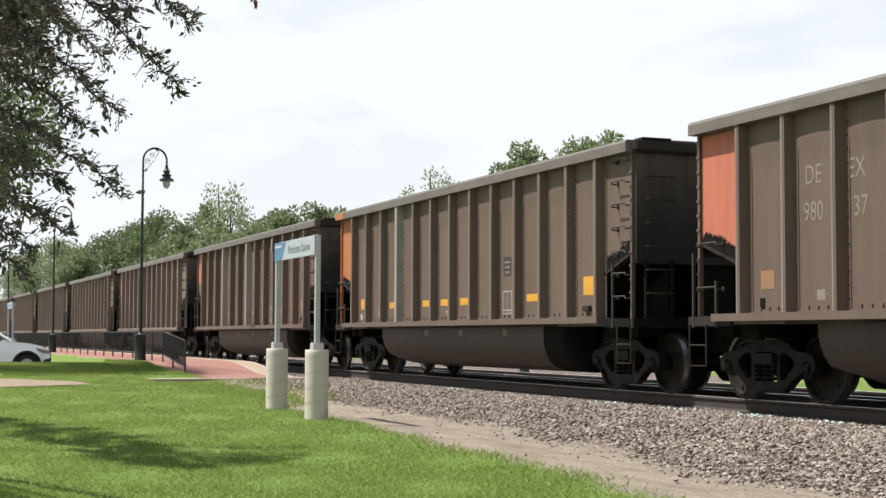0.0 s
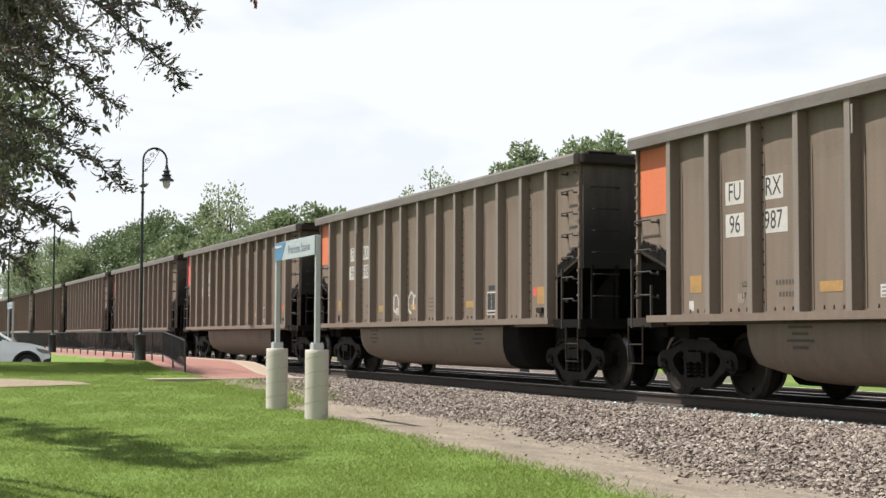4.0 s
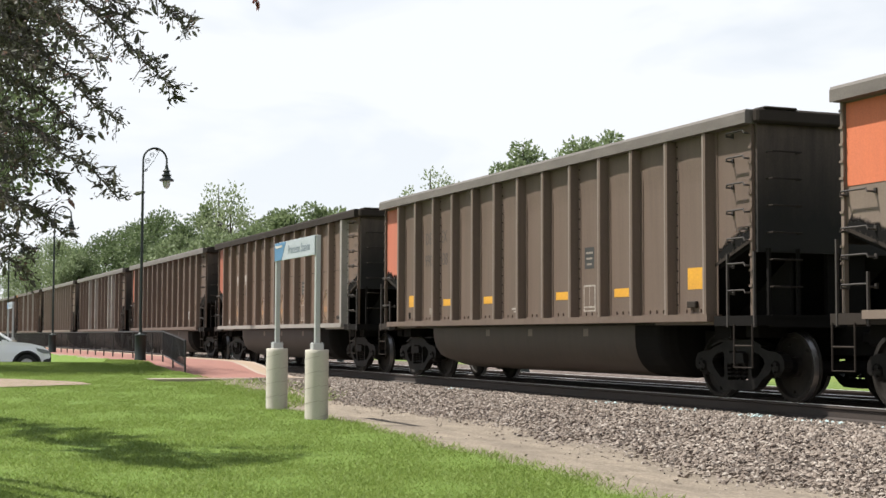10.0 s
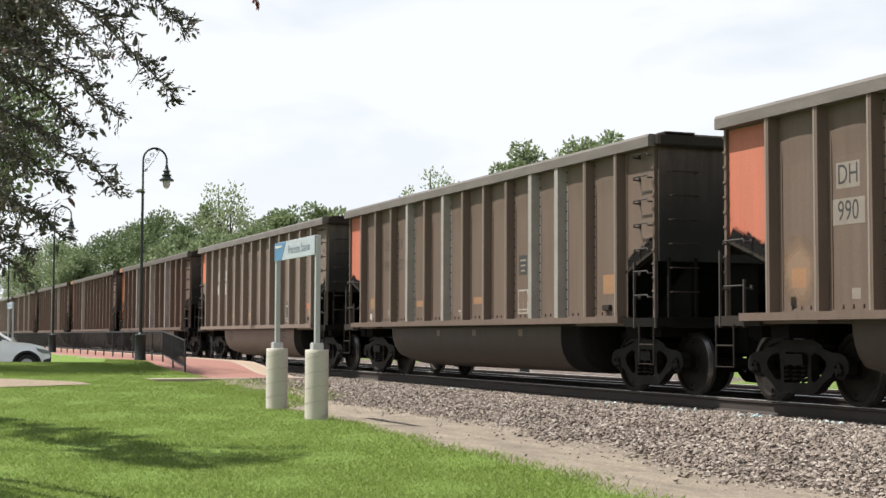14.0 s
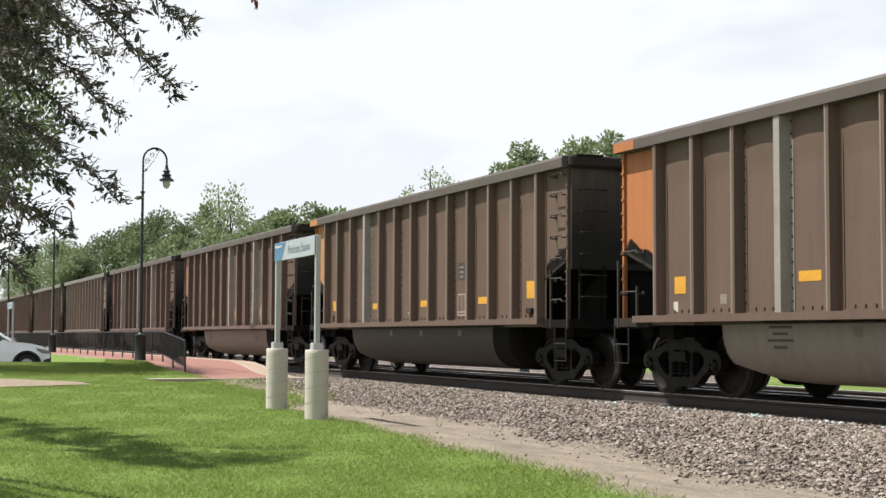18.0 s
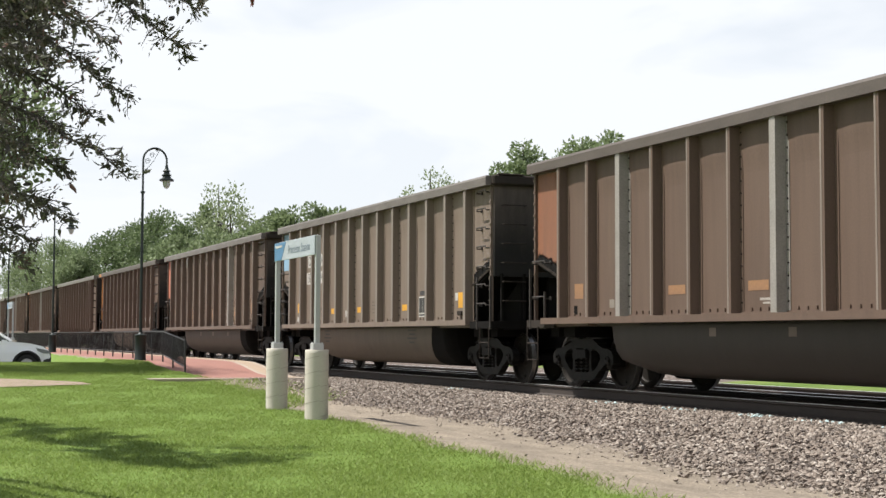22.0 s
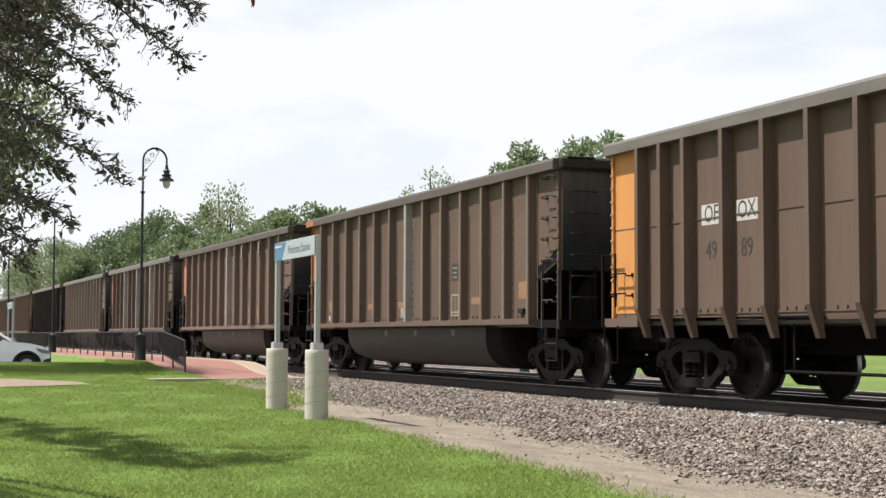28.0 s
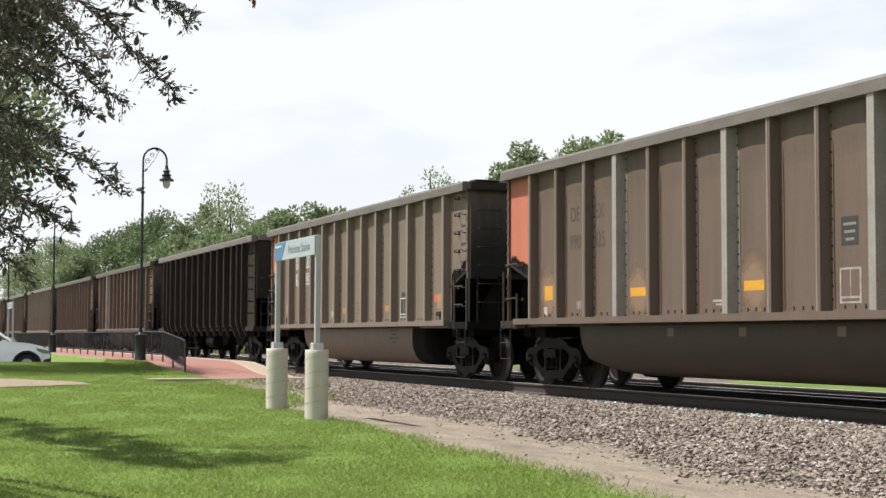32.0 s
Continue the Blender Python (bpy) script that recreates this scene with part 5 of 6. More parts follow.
def street_lamp():
    t = thing("street_lamp", "tall dark green crook-necked station lamp with a bell shade", "street lamp", "lamps along the platform")
    bm = bmesh.new()
    lathe(bm, [(0.205, 0), (0.205, 0.06), (0.19, 0.09), (0.185, 0.76), (0.205, 0.79), (0.205, 0.83), (0.09, 0.86), (0.06, 0.90)], 18)
    part("base", bm, GREENPOST, t, smooth=True)
    bm = bmesh.new()
    tube(bm, [(0, 0, 0.80), (0, 0, 3.0), (0, 0, 5.4)], 0.058, 10, 0.045)
    lathe(bm, [(0.045, 5.36), (0.075, 5.38), (0.075, 5.44), (0.045, 5.46)], 12)
    tube(bm, [(0, 0, 5.4), (0, 0, 6.45)], 0.036, 8)
    part("pole", bm, GREENPOST, t, smooth=True)
    bm = bmesh.new()
    R = 0.40
    tube(bm, [(R - R * math.cos(a), 0, 6.45 + R * 1.0 * math.sin(a)) for a in (math.pi * k / 14 for k in range(15))] + [(2 * R, 0, 6.30)], 0.034, 8)
    part("crook", bm, GREENPOST, t, smooth=True)
    bm = bmesh.new()
    tube(bm, [(0.0, 0, 6.05), (0.18, 0, 6.22), (0.36, 0, 6.45), (0.55, 0, 6.78)], 0.010, 5)
    for cx, cz, r in ((0.15, 6.42, 0.10), (0.30, 6.62, 0.09), (0.10, 6.12, 0.05), (0.46, 6.78, 0.05)):
        tube(bm, [(cx + r * (1 - k / 26) * math.cos(k * 0.5), 0, cz + r * (1 - k / 26) * math.sin(k * 0.5)) for k in range(20)], 0.010, 5)
    part("scrollwork", bm, GREENPOST, t)
    bm = bmesh.new()
    x = 2 * R
    lathe(bm, [(0.03, 6.32), (0.055, 6.30), (0.06, 6.22), (0.085, 6.16), (0.13, 6.13), (0.13, 6.11), (0.095, 6.09), (0.115, 6.02), (0.165, 6.00), (0.165, 5.975), (0.13, 5.95), (0.16, 5.89), (0.24, 5.86), (0.25, 5.80), (0.20, 5.80)], 18, "z", (x, 0, 0))
    part("shade", bm, GREENPOST, t, smooth=True)
    bm = bmesh.new()
    lathe(bm, [(0.14, 5.80), (0.132, 5.72), (0.10, 5.62), (0.05, 5.56), (0.01, 5.55)], 16, "z", (x, 0, 0))
    part("lens", bm, GLASSY, t, "frosted glass lens", smooth=True)
    return t


lamp = street_lamp()
LAMP_AT = ((-42.86, 7.55), (-63.9, 7.55), (-84.5, 7.55))
for i, (x, y) in enumerate(LAMP_AT):
    m = Matrix.Translation((x, y, plat_z(x) - 0.01)) @ Matrix.Rotation(radians(90), 4, "Z")
    if i == 0:
        lamp.matrix_basis = m @ Matrix.Diagonal((0.86, 0.86, 0.908, 1))
    else:
        copy_thing(lamp, m)


# ------------------------------------------------------------------ station sign
ALU = surface("galvanised_sign_post", (0.4056, 0.4134, 0.4056), (0.3588, 0.3666, 0.3588), 0.5, 0.35, 3, 90, None, 0.04, 0.001)
SIGNWHITE = surface("pale_grey_sign_face", (0.3354, 0.3666, 0.39), (0.3042, 0.3354, 0.3588), 0.45, 0, 2, 30)
SIGNBLUE = surface("sign_blue", (0.0468, 0.156, 0.2808), (0.039, 0.1326, 0.2418), 0.45, 0, 2, 30)
SIGNINK = surface("sign_lettering", (0.117, 0.156, 0.1872), (0.1014, 0.1404, 0.1716), 0.5, 0, 3, 30)


SEAM = surface("concrete_seam", (0.312, 0.2808, 0.234), (0.2652, 0.234, 0.195), 0.9, 0, 3, 40)


def station_sign(at, label, near=True):
    s = thing("station_sign", label, "sign", "station signs", at=at)
    L = 2.055
    for x, z0 in ((0.0, -0.28), (-L, -0.16)):
        bm = bmesh.new()
        lathe(bm, [(0.160, z0 - 0.1), (0.160, 0.12), (0.162, 0.16), (0.160, 0.30), (0.162, 0.45), (0.160, 0.60), (0.160, 0.652), (0.154, 0.660)], 28, "z", (x, 0, 0))
        part("concrete_footing", bm, CONCRETE, s, "round pale concrete footing", smooth=True)
        bm = bmesh.new()
        for h0 in (-0.24, -0.04, 0.16, 0.36):
            tube(bm, [(x + 0.1605 * math.cos(a), 0.1605 * math.sin(a), h0 + 0.22 * a / 6.283) for a in (6.283 * q / 24 for q in range(25))], 0.0035, 4)
        tagged(part("form_seam", bm, SEAM, s), kind="stuff")
        bm = bmesh.new()
        box(bm, x - 0.075, x + 0.075, -0.075, 0.075, 0.660, 0.745, 0.006)
        for cx, cy in ((0.055, 0.055), (0.055, -0.055), (-0.055, 0.055), (-0.055, -0.055)):
            bmesh.ops.create_cone(bm, segments=6, cap_ends=True, radius1=0.012, radius2=0.010, depth=0.02, matrix=Matrix.Translation((x + cx, cy, 0.752)))
        part("post_collar", bm, ALU, s)
        bm = bmesh.new()
        box(bm, x - 0.034, x + 0.034, -0.034, 0.034, 0.745, 2.225, 0.005)
        part("post", bm, ALU, s)
    bm = bmesh.new()
    box(bm, -L + 0.0, 0.015, -0.052, -0.036, 1.955, 2.225, 0.004)
    part("panel", bm, SIGNWHITE, s)
    bm = bmesh.new()
    prism(bm, [(-L + 0.004, 1.960), (-L + 0.38, 1.960), (-L + 0.62, 2.220), (-L + 0.004, 2.220)], "y", -0.056, -0.0525)
    part("blue_field", bm, SIGNBLUE, s, "blue end of the sign with a white mark")
    bm = bmesh.new()
    prism(bm, [(-L + 0.05, 2.165), (-L + 0.12, 2.140), (-L + 0.42, 2.150), (-L + 0.43, 2.180), (-L + 0.12, 2.176), (-L + 0.06, 2.192)], "y", -0.060, -0.0565)
    part("white_mark", bm, WHITE, s)
    ob = new("lettering", lettering("Princeton Station", 0.185, SIGNINK, 0.86, 0.001))
    ob.parent = s
    ob.matrix_basis = Matrix.Translation((-0.76, -0.0545, 2.085)) @ Matrix.Rotation(radians(90), 4, "X")
    return s


station_sign(Matrix.Translation((-19.225, 5.78, 0.0)), "pale station name sign on two posts set in round concrete footings")




# ------------------------------------------------------------------ trees
def leaf_material(name, c0, c1, c2=None, clear=0.35):
    m, n, l, b = nodes_of(name)
    g = n.new("ShaderNodeNewGeometry").outputs["Random Per Island"]
    r = n.new("ShaderNodeValToRGB")
    e = r.color_ramp.elements
    e[0].position, e[0].color = 0.0, (*c0, 1)
    e[1].position, e[1].color = 0.9 if c2 else 1.0, (*c1, 1)
    if c2:
        k = e.new(1.0)
        k.color = (*c2, 1)
    l.new(g, r.inputs["Fac"])
    l.new(r.outputs["Color"], b.inputs["Base Color"])
    b.inputs["Roughness"].default_value = 0.55
    b.inputs["Specular IOR Level"].default_value = 0.3
    tr = n.new("ShaderNodeBsdfTranslucent")
    l.new(r.outputs["Color"], tr.inputs["Color"])
    mx = n.new("ShaderNodeMixShader")
    mx.inputs["Fac"].default_value = clear
    l.new(b.outputs["BSDF"], mx.inputs[1])
    l.new(tr.outputs["BSDF"], mx.inputs[2])
    l.new(mx.outputs["Shader"], n["Material Output"].inputs["Surface"])
    return m


BARK = surface("grey_brown_bark", (0.078, 0.0663, 0.0546), (0.0429, 0.03588, 0.0312), 0.95, 0, 6, 40, (3, 3, 0.6), 0.6, 0.02)
LEAF_NEAR = leaf_material("purple_green_leaves", (0.046, 0.039, 0.042), (0.118, 0.120, 0.080), (0.17, 0.085, 0.08), 0.36)
LEAF_RED = leaf_material("young_red_leaves", (0.1248, 0.0429, 0.0429), (0.2028, 0.0702, 0.0663), None, 0.3)
# far foliage: DEEP and MID are lightened in place of haze
LEAF_DEEP = leaf_material("deep_green_leaves", (0.0819, 0.1186, 0.05148), (0.1716, 0.2184, 0.1053))
LEAF_MID = leaf_material("mid_green_leaves", (0.1287, 0.1677, 0.078), (0.2418, 0.2964, 0.156))
LEAF_PALE = leaf_material("pale_green_leaves", (0.156, 0.195, 0.0936), (0.2964, 0.3432, 0.195))


def leaves(name, P, D, size, material, parent, rng, wide=0.34, curl=0.25, oval=False):
    """One folded leaf at each point, pointing along D with scatter: a kite far off, an oval near by."""
    n = len(P)
    D = D + rng.normal(0, 0.55, (n, 3))
    D /= np.linalg.norm(D, axis=1)[:, None]
    S = np.cross(D, rng.normal(0, 1, (n, 3)))
    S /= np.linalg.norm(S, axis=1)[:, None] + 1e-9
    N = np.cross(D, S)
    L = size * (0.6 + 0.7 * rng.random(n))[:, None]
    if oval:
        shape = ((0, 0, 0), (0.28, 0.46, 0.10), (0.66, 0.36, 0.02), (1.0, 0, -0.5), (0.66, -0.36, 0.02), (0.28, -0.46, 0.10), (0.28, 0, 0.0), (0.66, 0, -0.12))
        faces = ((0, 1, 6), (1, 2, 7), (1, 7, 6), (2, 3, 7), (0, 6, 5), (6, 7, 4), (6, 4, 5), (7, 3, 4))
    else:
        shape = ((0, 0, 0), (0.45, 0.5, 0.25), (1.0, 0, -0.5), (0.45, -0.5, 0.25), (0.5, 0, 0))
        faces = ((0, 1, 4), (1, 2, 4), (0, 4, 3), (4, 2, 3))
    V = np.empty((n, len(shape), 3))
    for k, (a, b, c) in enumerate(shape):
        V[:, k] = P + D * L * a + S * L * wide * b + N * L * curl * c
    i = np.arange(n)[:, None] * len(shape)
    F = np.concatenate([i + np.array(f) for f in faces])
    ob = pydata(name, V.reshape(-1, 3).tolist(), F.tolist(), material, parent)
    return tagged(ob, kind="stuff")


SWAYING = []        # (branch, its pose at rest, the axis it swings about, gain, lag)


def limb(tree, start, end, count, leaf, rng, material, radius=0.02, spread=0.34, gain=1.0, lag=0.0):
    """A branch that hangs from start towards end, with side twigs and leaves, in its own space."""
    a, b = Vector(start), Vector(end)
    d = b - a
    bm = bmesh.new()
    sag = Vector((0, 0, 0.10 * d.length))
    spine = []
    for k in range(9):
        t = k / 8
        spine.append(d * t + sag * (4 * t * (1 - t)) + Vector((rng.normal(0, 0.012), rng.normal(0, 0.012), rng.normal(0, 0.012))))
    tube(bm, spine, radius, 5, 0.004)
    P, D = [], []
    for k in range(count):
        t = 0.12 + 0.88 * (k + rng.random()) / count
        i = min(7, int(t * 8))
        p = spine[i].lerp(spine[i + 1], t * 8 - i)
        out = Vector((rng.normal(0, 1), rng.normal(0, 1), rng.normal(-0.1, 0.8))).normalized()
        w = (d.normalized() * 0.75 + out * 1.1).normalized() * spread * (0.4 + 0.8 * rng.random()) * (1.25 - 0.88 * t)
        tube(bm, [p, p + w * 0.5 + Vector((0, 0, 0.012)), p + w], 0.005, 3, 0.0018)
        for j in range(7):
            s = (j + 1) / 7
            P.append(tuple(p + w * s + Vector((rng.normal(0, 0.012), rng.normal(0, 0.012), rng.normal(0, 0.012)))))
            D.append(tuple(w.normalized() * 0.9 + Vector((0, 0, -0.05))))
    br = part("branch", bm, BARK, tree)
    P, D = np.array(P), np.array(D)
    big = rng.random(len(P)) < 0.11
    leaves("leaves", P[~big], D[~big], leaf * 0.72, material, br, rng, 0.50, 0.3, True)
    leaves("leaves", P[big], D[big] - np.array([0, 0, 0.25]), leaf * 1.8, material, br, rng, 0.40, 0.55, True)
    br.matrix_basis = Matrix.Translation(a)
    axis = Vector((d.y, -d.x, 0)).normalized()
    SWAYING.append((br, a, axis, gain, lag))
    return br


def near_tree():
    """The small ornamental tree whose boughs hang into view; its trunk stands beside the lawn."""
    t = thing("tree", "ornamental tree with narrow purple-green leaves on drooping branches", "tree")
    bm = bmesh.new()
    root = Vector((-17.4, -1.6, ground_z(-17.4, -1.6) - 0.1))
    fork = Vector((-17.1, -1.2, 1.3))
    tube(bm, [root, root.lerp(fork, 0.5) + Vector((0.05, 0, 0)), fork], 0.15, 10, 0.11)
    for e in ((-9.6, 0.3, 3.0), (-9.7, 0.33, 2.3), (-10.1, 0.37, 1.7), (-8.1, 1.3, 3.05), (-16.4, -0.2, 4.6), (-18.6, -1.4, 4.2), (-15.3, -2.2, 4.2), (-19.5, 0.1, 3.6)):
        e = Vector(e)
        tube(bm, [fork - Vector((0, 0, 0.1)), fork.lerp(e, 0.5) + Vector((0, 0, 0.25)), e], 0.07, 7, 0.022)
    part("trunk", bm, BARK, t, smooth=True)
    rng = np.random.default_rng(21)
    seen = [((-12.77, 0.43, 4.0), (-10.93, 2.17, 2.69)), ((-11.82, 1.19, 4.03), (-10.82, 2.23, 3.13)),
            ((-13.01, 0.45, 3.53), (-11.46, 1.8, 2.55)), ((-12.82, 0.45, 3.2), (-11.76, 1.61, 2.44)), ((-12.84, 0.46, 2.78), (-11.39, 1.8, 1.92)),
            ((-13.28, 0.48, 2.5), (-12.24, 1.54, 2.06)), ((-13.09, 0.48, 2.1), (-12.05, 1.55, 1.63)), ((-13.31, 0.5, 1.87), (-12.37, 1.3, 1.5)),
            ((-11.72, 0.43, 3.66), (-10.87, 1.6, 2.85)), ((-13.6, 0.51, 4.01), (-12.98, 1.61, 3.47)),
            ((-12.5, 0.54, 4.14), (-11.46, 1.94, 3.38)), ((-12.41, 0.49, 2.63), (-11.54, 1.12, 2.11)),
            ((-13.54, 0.51, 1.69), (-12.71, 1.29, 1.33)), ((-12.58, 0.43, 3.67), (-11.96, 1.22, 3.43)), ((-12.23, 0.45, 2.24), (-11.55, 1.17, 1.72)),
            ((-13.06, 0.75, 4.3), (-12.59, 1.29, 3.27)), ((-11.98, 0.42, 3.0), (-11.41, 1.34, 2.84)), ((-13.4, 0.45, 4.1), (-12.6, 1.5, 3.5)),
            ((-13.2, 0.5, 3.8), (-12.4, 1.35, 3.15)), ((-13.0, 0.6, 4.2), (-12.2, 1.55, 3.75)), ((-13.1, 0.5, 3.3), (-12.5, 1.2, 2.9)),
            ((-14.2, 0.6, 4.3), (-13.4, 1.3, 3.95)), ((-14.4, 0.7, 4.2), (-13.6, 1.45, 3.7)), ((-14.3, 0.6, 4.0), (-13.5, 1.2, 3.5)), ((-14.0, 0.9, 4.5), (-13.3, 1.75, 4.0))]
    eye = Vector(EYE)
    for i, (a, b) in enumerate(seen):
        a, b = eye + (Vector(a) - eye) * 0.75, eye + (Vector(b) - eye) * 0.75
        long = (Vector(b) - Vector(a)).length
        limb(t, a, b, int(84 * long), 0.037, rng, LEAF_NEAR, 0.008 + 0.003 * long, 0.26, 1.0 if i < 4 else 0.8, 0.1 * (i % 4))
    # the thick of the crown behind those boughs
    heart = [((-12.08, 0.32, 3.73), (-11.6, 1.31, 3.31)), ((-11.94, 0.36, 3.53), (-11.45, 1.21, 3.14)), ((-12.26, 0.41, 3.97), (-11.78, 1.42, 3.47)),
             ((-12.04, 0.33, 3.41), (-11.56, 1.18, 3.01)), ((-11.78, 0.43, 3.94), (-11.38, 1.08, 3.29)), ((-12.4, 0.3, 3.39), (-11.88, 1.13, 3.18)),
             ((-12.91, 0.56, 4.34), (-12.52, 1.55, 3.45)), ((-12.97, 0.36, 3.37), (-12.44, 1.39, 3.11))]
    for a, b in heart:
        a, b = eye + (Vector(a) - eye) * 1.3, eye + (Vector(b) - eye) * 1.3
        limb(t, a, b, 38, 0.075, rng, LEAF_NEAR, 0.02, 0.5, 0.6, 0.3)
    limb(t, (-5.87, 1.62, 2.47), (-5.87, 1.46, 2.21), 4, 0.050, rng, LEAF_RED, 0.004, 0.05, 1.0, 0.2)
    # the rest of the crown, out of view, which shades the lawn
    for i in range(64):
        u = (i + rng.random()) / 64
        wide = 1.25 - 0.95 * u
        q = Vector((-21.7 + 7.4 * u, -1.0 + 1.88 * u + wide * rng.uniform(-1, 1), 3.85 + 0.3 * rng.normal()))
        s = Vector((-17.6 + 0.55 * (q.x + 17.6), -0.55 + 0.5 * q.y, 3.0 + 0.5 * rng.random()))
        limb(t, s.lerp(q, 0.72), q, 30, 0.125, rng, LEAF_NEAR, 0.015, 0.42 - 0.22 * u, 0.5, 0.3)
    return t


near_tree()


def crown_tree(name, label, base, top, radius, material, seed, leaf=0.30, count=2600, low=0.25, gaps=0.5, trunk_r=0.16, upright=0.0):
    """A tree with a trunk, limbs and a crown of clumped leaves with gaps."""
    rng = np.random.default_rng(seed)
    x, y, z0 = base
    h = top - z0
    t = thing(name, label, "tree", "trees beyond the tracks")
    bm = bmesh.new()
    tube(bm, [(x, y, z0 - 0.2), (x + 0.1, y, z0 + h * 0.35), (x, y + 0.1, z0 + h * 0.7), (x, y, top - 0.4)], trunk_r, 7, 0.03)
    clumps = []
    nc = int(16 + radius * 7)
    for i in range(nc):
        u = low + (1 - low) * (i + 0.5) / nc
        wide = radius * (math.sin(math.pi * (0.18 + 0.80 * (u - low) / (1 - low) * (1.0 - 0.10 * upright))) ** 0.8)
        a = rng.random() * 6.283
        r = wide * (0.35 + 0.65 * rng.random() ** 0.5)
        c = Vector((x + r * math.cos(a), y + r * math.sin(a), z0 + h * (u * 0.94 + rng.normal(0, 0.02))))
        clumps.append((c, radius * (0.20 + 0.16 * rng.random()) * (1 - 0.3 * upright)))
        s = Vector((x, y, z0 + h * (u * 0.75)))
        tube(bm, [s, s.lerp(c, 0.6) + Vector((0, 0, 0.1)), c], 0.045, 4, 0.012)
    part("trunk", bm, BARK, t)
    per = max(20, count // nc)
    P, D = [], []
    for c, r in clumps:
        k = rng.normal(0, 1, (per, 3))
        k /= np.linalg.norm(k, axis=1)[:, None]
        rr = r * rng.random(per) ** gaps
        q = np.array(c) + k * rr[:, None] * np.array([1.05, 1.05, 0.85 + 0.5 * upright])
        P.append(q)
        D.append(k + np.array([0, 0, 0.2 + upright]))
    leaves("crown", np.concatenate(P), np.concatenate(D), leaf, material, t, rng, 0.6)
    return t


# x, y, top, radius, kind of foliage
TREE_ROW = (
    (-209.5, 22.0, 12.6, 5.6, 1), (-195.6, 23.5, 13.4, 6.0, 1), (-163.9, 22.0, 10.2, 3.4, 1), (-165.2, 25.0, 11.9, 4.2, 0), (-154.3, 26.0, 12.7, 4.4, 0),
    (-139.0, 26.0, 12.8, 4.6, 0), (-125.9, 26.0, 10.9, 3.6, 0), (-127.3, 28.0, 12.2, 3.0, 1), (-118.6, 27.1, 13.7, 3.6, 2), (-111.5, 26.4, 11.4, 2.6, 2),
    (-105.4, 23.5, 8.4, 3.4, 1), (-96.0, 24.0, 8.2, 3.2, 1), (-105.2, 28.0, 10.4, 2.8, 1), (-99.0, 28.0, 9.7, 3.0, 1), (-100.2, 30.0, 10.5, 2.6, 1),
    (-98.1, 31.0, 10.0, 2.3, 1), (-111.6, 43.1, 15.0, 3.5, 2), (-95.2, 42.0, 13.7, 2.2, 1), (-91.1, 42.0, 14.5, 2.7, 1), (-87.4, 43.0, 13.5, 2.5, 2),
    (-84.2, 43.0, 14.1, 3.0, 1), (-82.0, 44.0, 14.0, 2.8, 1), (-115.5, 22.8, 8.7, 3.2, 1), (-178.0, 24.0, 11.2, 4.6, 1))
KINDS = ((LEAF_DEEP, "broad dark green tree beyond the tracks", 0.29, 0.5, 0.0), (LEAF_MID, "bushy mid-green tree beyond the tracks", 0.30, 0.5, 0.0), (LEAF_PALE, "pale airy upright tree beyond the tracks", 0.25, 0.42, 0.8))
for i, (x, y, top, r, k) in enumerate(TREE_ROW):
    m, lab, leaf, gaps, up = KINDS[k]
    crown_tree("tree", lab, (x, y, float(ground_z(np.array(x), np.array(y)))), top, r, m, 300 + i, leaf, (int(2200 + 2100 * r) if k < 2 else int(950 * r)), 0.18, gaps, 0.2, up)
# a shade tree beside the car park
crown_tree("tree", "leafy green shade tree beside the car park", (-40.1, 1.2, -0.1), 11.2, 3.5, LEAF_MID, 77, 0.17, 15000, 0.44, 0.5, 0.16)


# ------------------------------------------------------------------ path, far road and car park
PATH = surface("sandy_footpath", (0.2457, 0.181, 0.1342), (0.2067, 0.1521, 0.1131), 0.95, 0, 1.5, 40)
ASPHALT = surface("grey_asphalt", (0.078, 0.078, 0.078), (0.0546, 0.0546, 0.0546), 0.9, 0, 2, 50)
ROAD = surface("pale_gravel_road", (0.39, 0.3666, 0.3276), (0.3276, 0.3042, 0.273), 0.95, 0, 0.5, 20)


def laid(name, label, category, material, xr, yr, nx, ny, shape=None, up=0.012):
    """A thin sheet that follows the ground."""
    vs, fs = [], []
    for i in range(nx + 1):
        for j in range(ny + 1):
            x, y = xr[0] + (xr[1] - xr[0]) * i / nx, yr[0] + (yr[1] - yr[0]) * j / ny
            if shape:
                x, y = shape(x, y)
            vs.append((x, y, float(ground_z(np.array(x), np.array(y))) + up))
    for i in range(nx):
        for j in range(ny):
            a = i * (ny + 1) + j
            fs.append((a, a + 1, a + ny + 2, a + ny + 1))
    return tagged(pydata(name, vs, fs, material), label, category, kind="structure")


def path_shape(x, y):
    t = max(0.0, (y - 1.0) / 3.2)
    return (-29.2 + (x + 30.6) * (1 - 0.75 * t * t) + 0.9 * t * t - 1.4 + 0.10 * math.sin(y * 3), y)


laid("pavement", "sandy footpath across the lawn", "path", PATH, (-33.6, -28.0), (-30, 4.2), 10, 60, path_shape, 0.02)
laid("pavement", "grey asphalt car park", "car park", ASPHALT, (-75, -44.8), (-30, 6.6), 20, 40, None, 0.015)
laid("road", "pale gravel road beyond the field", "road", ROAD, (-300, 200), (74, 80), 60, 4, None, 0.03)


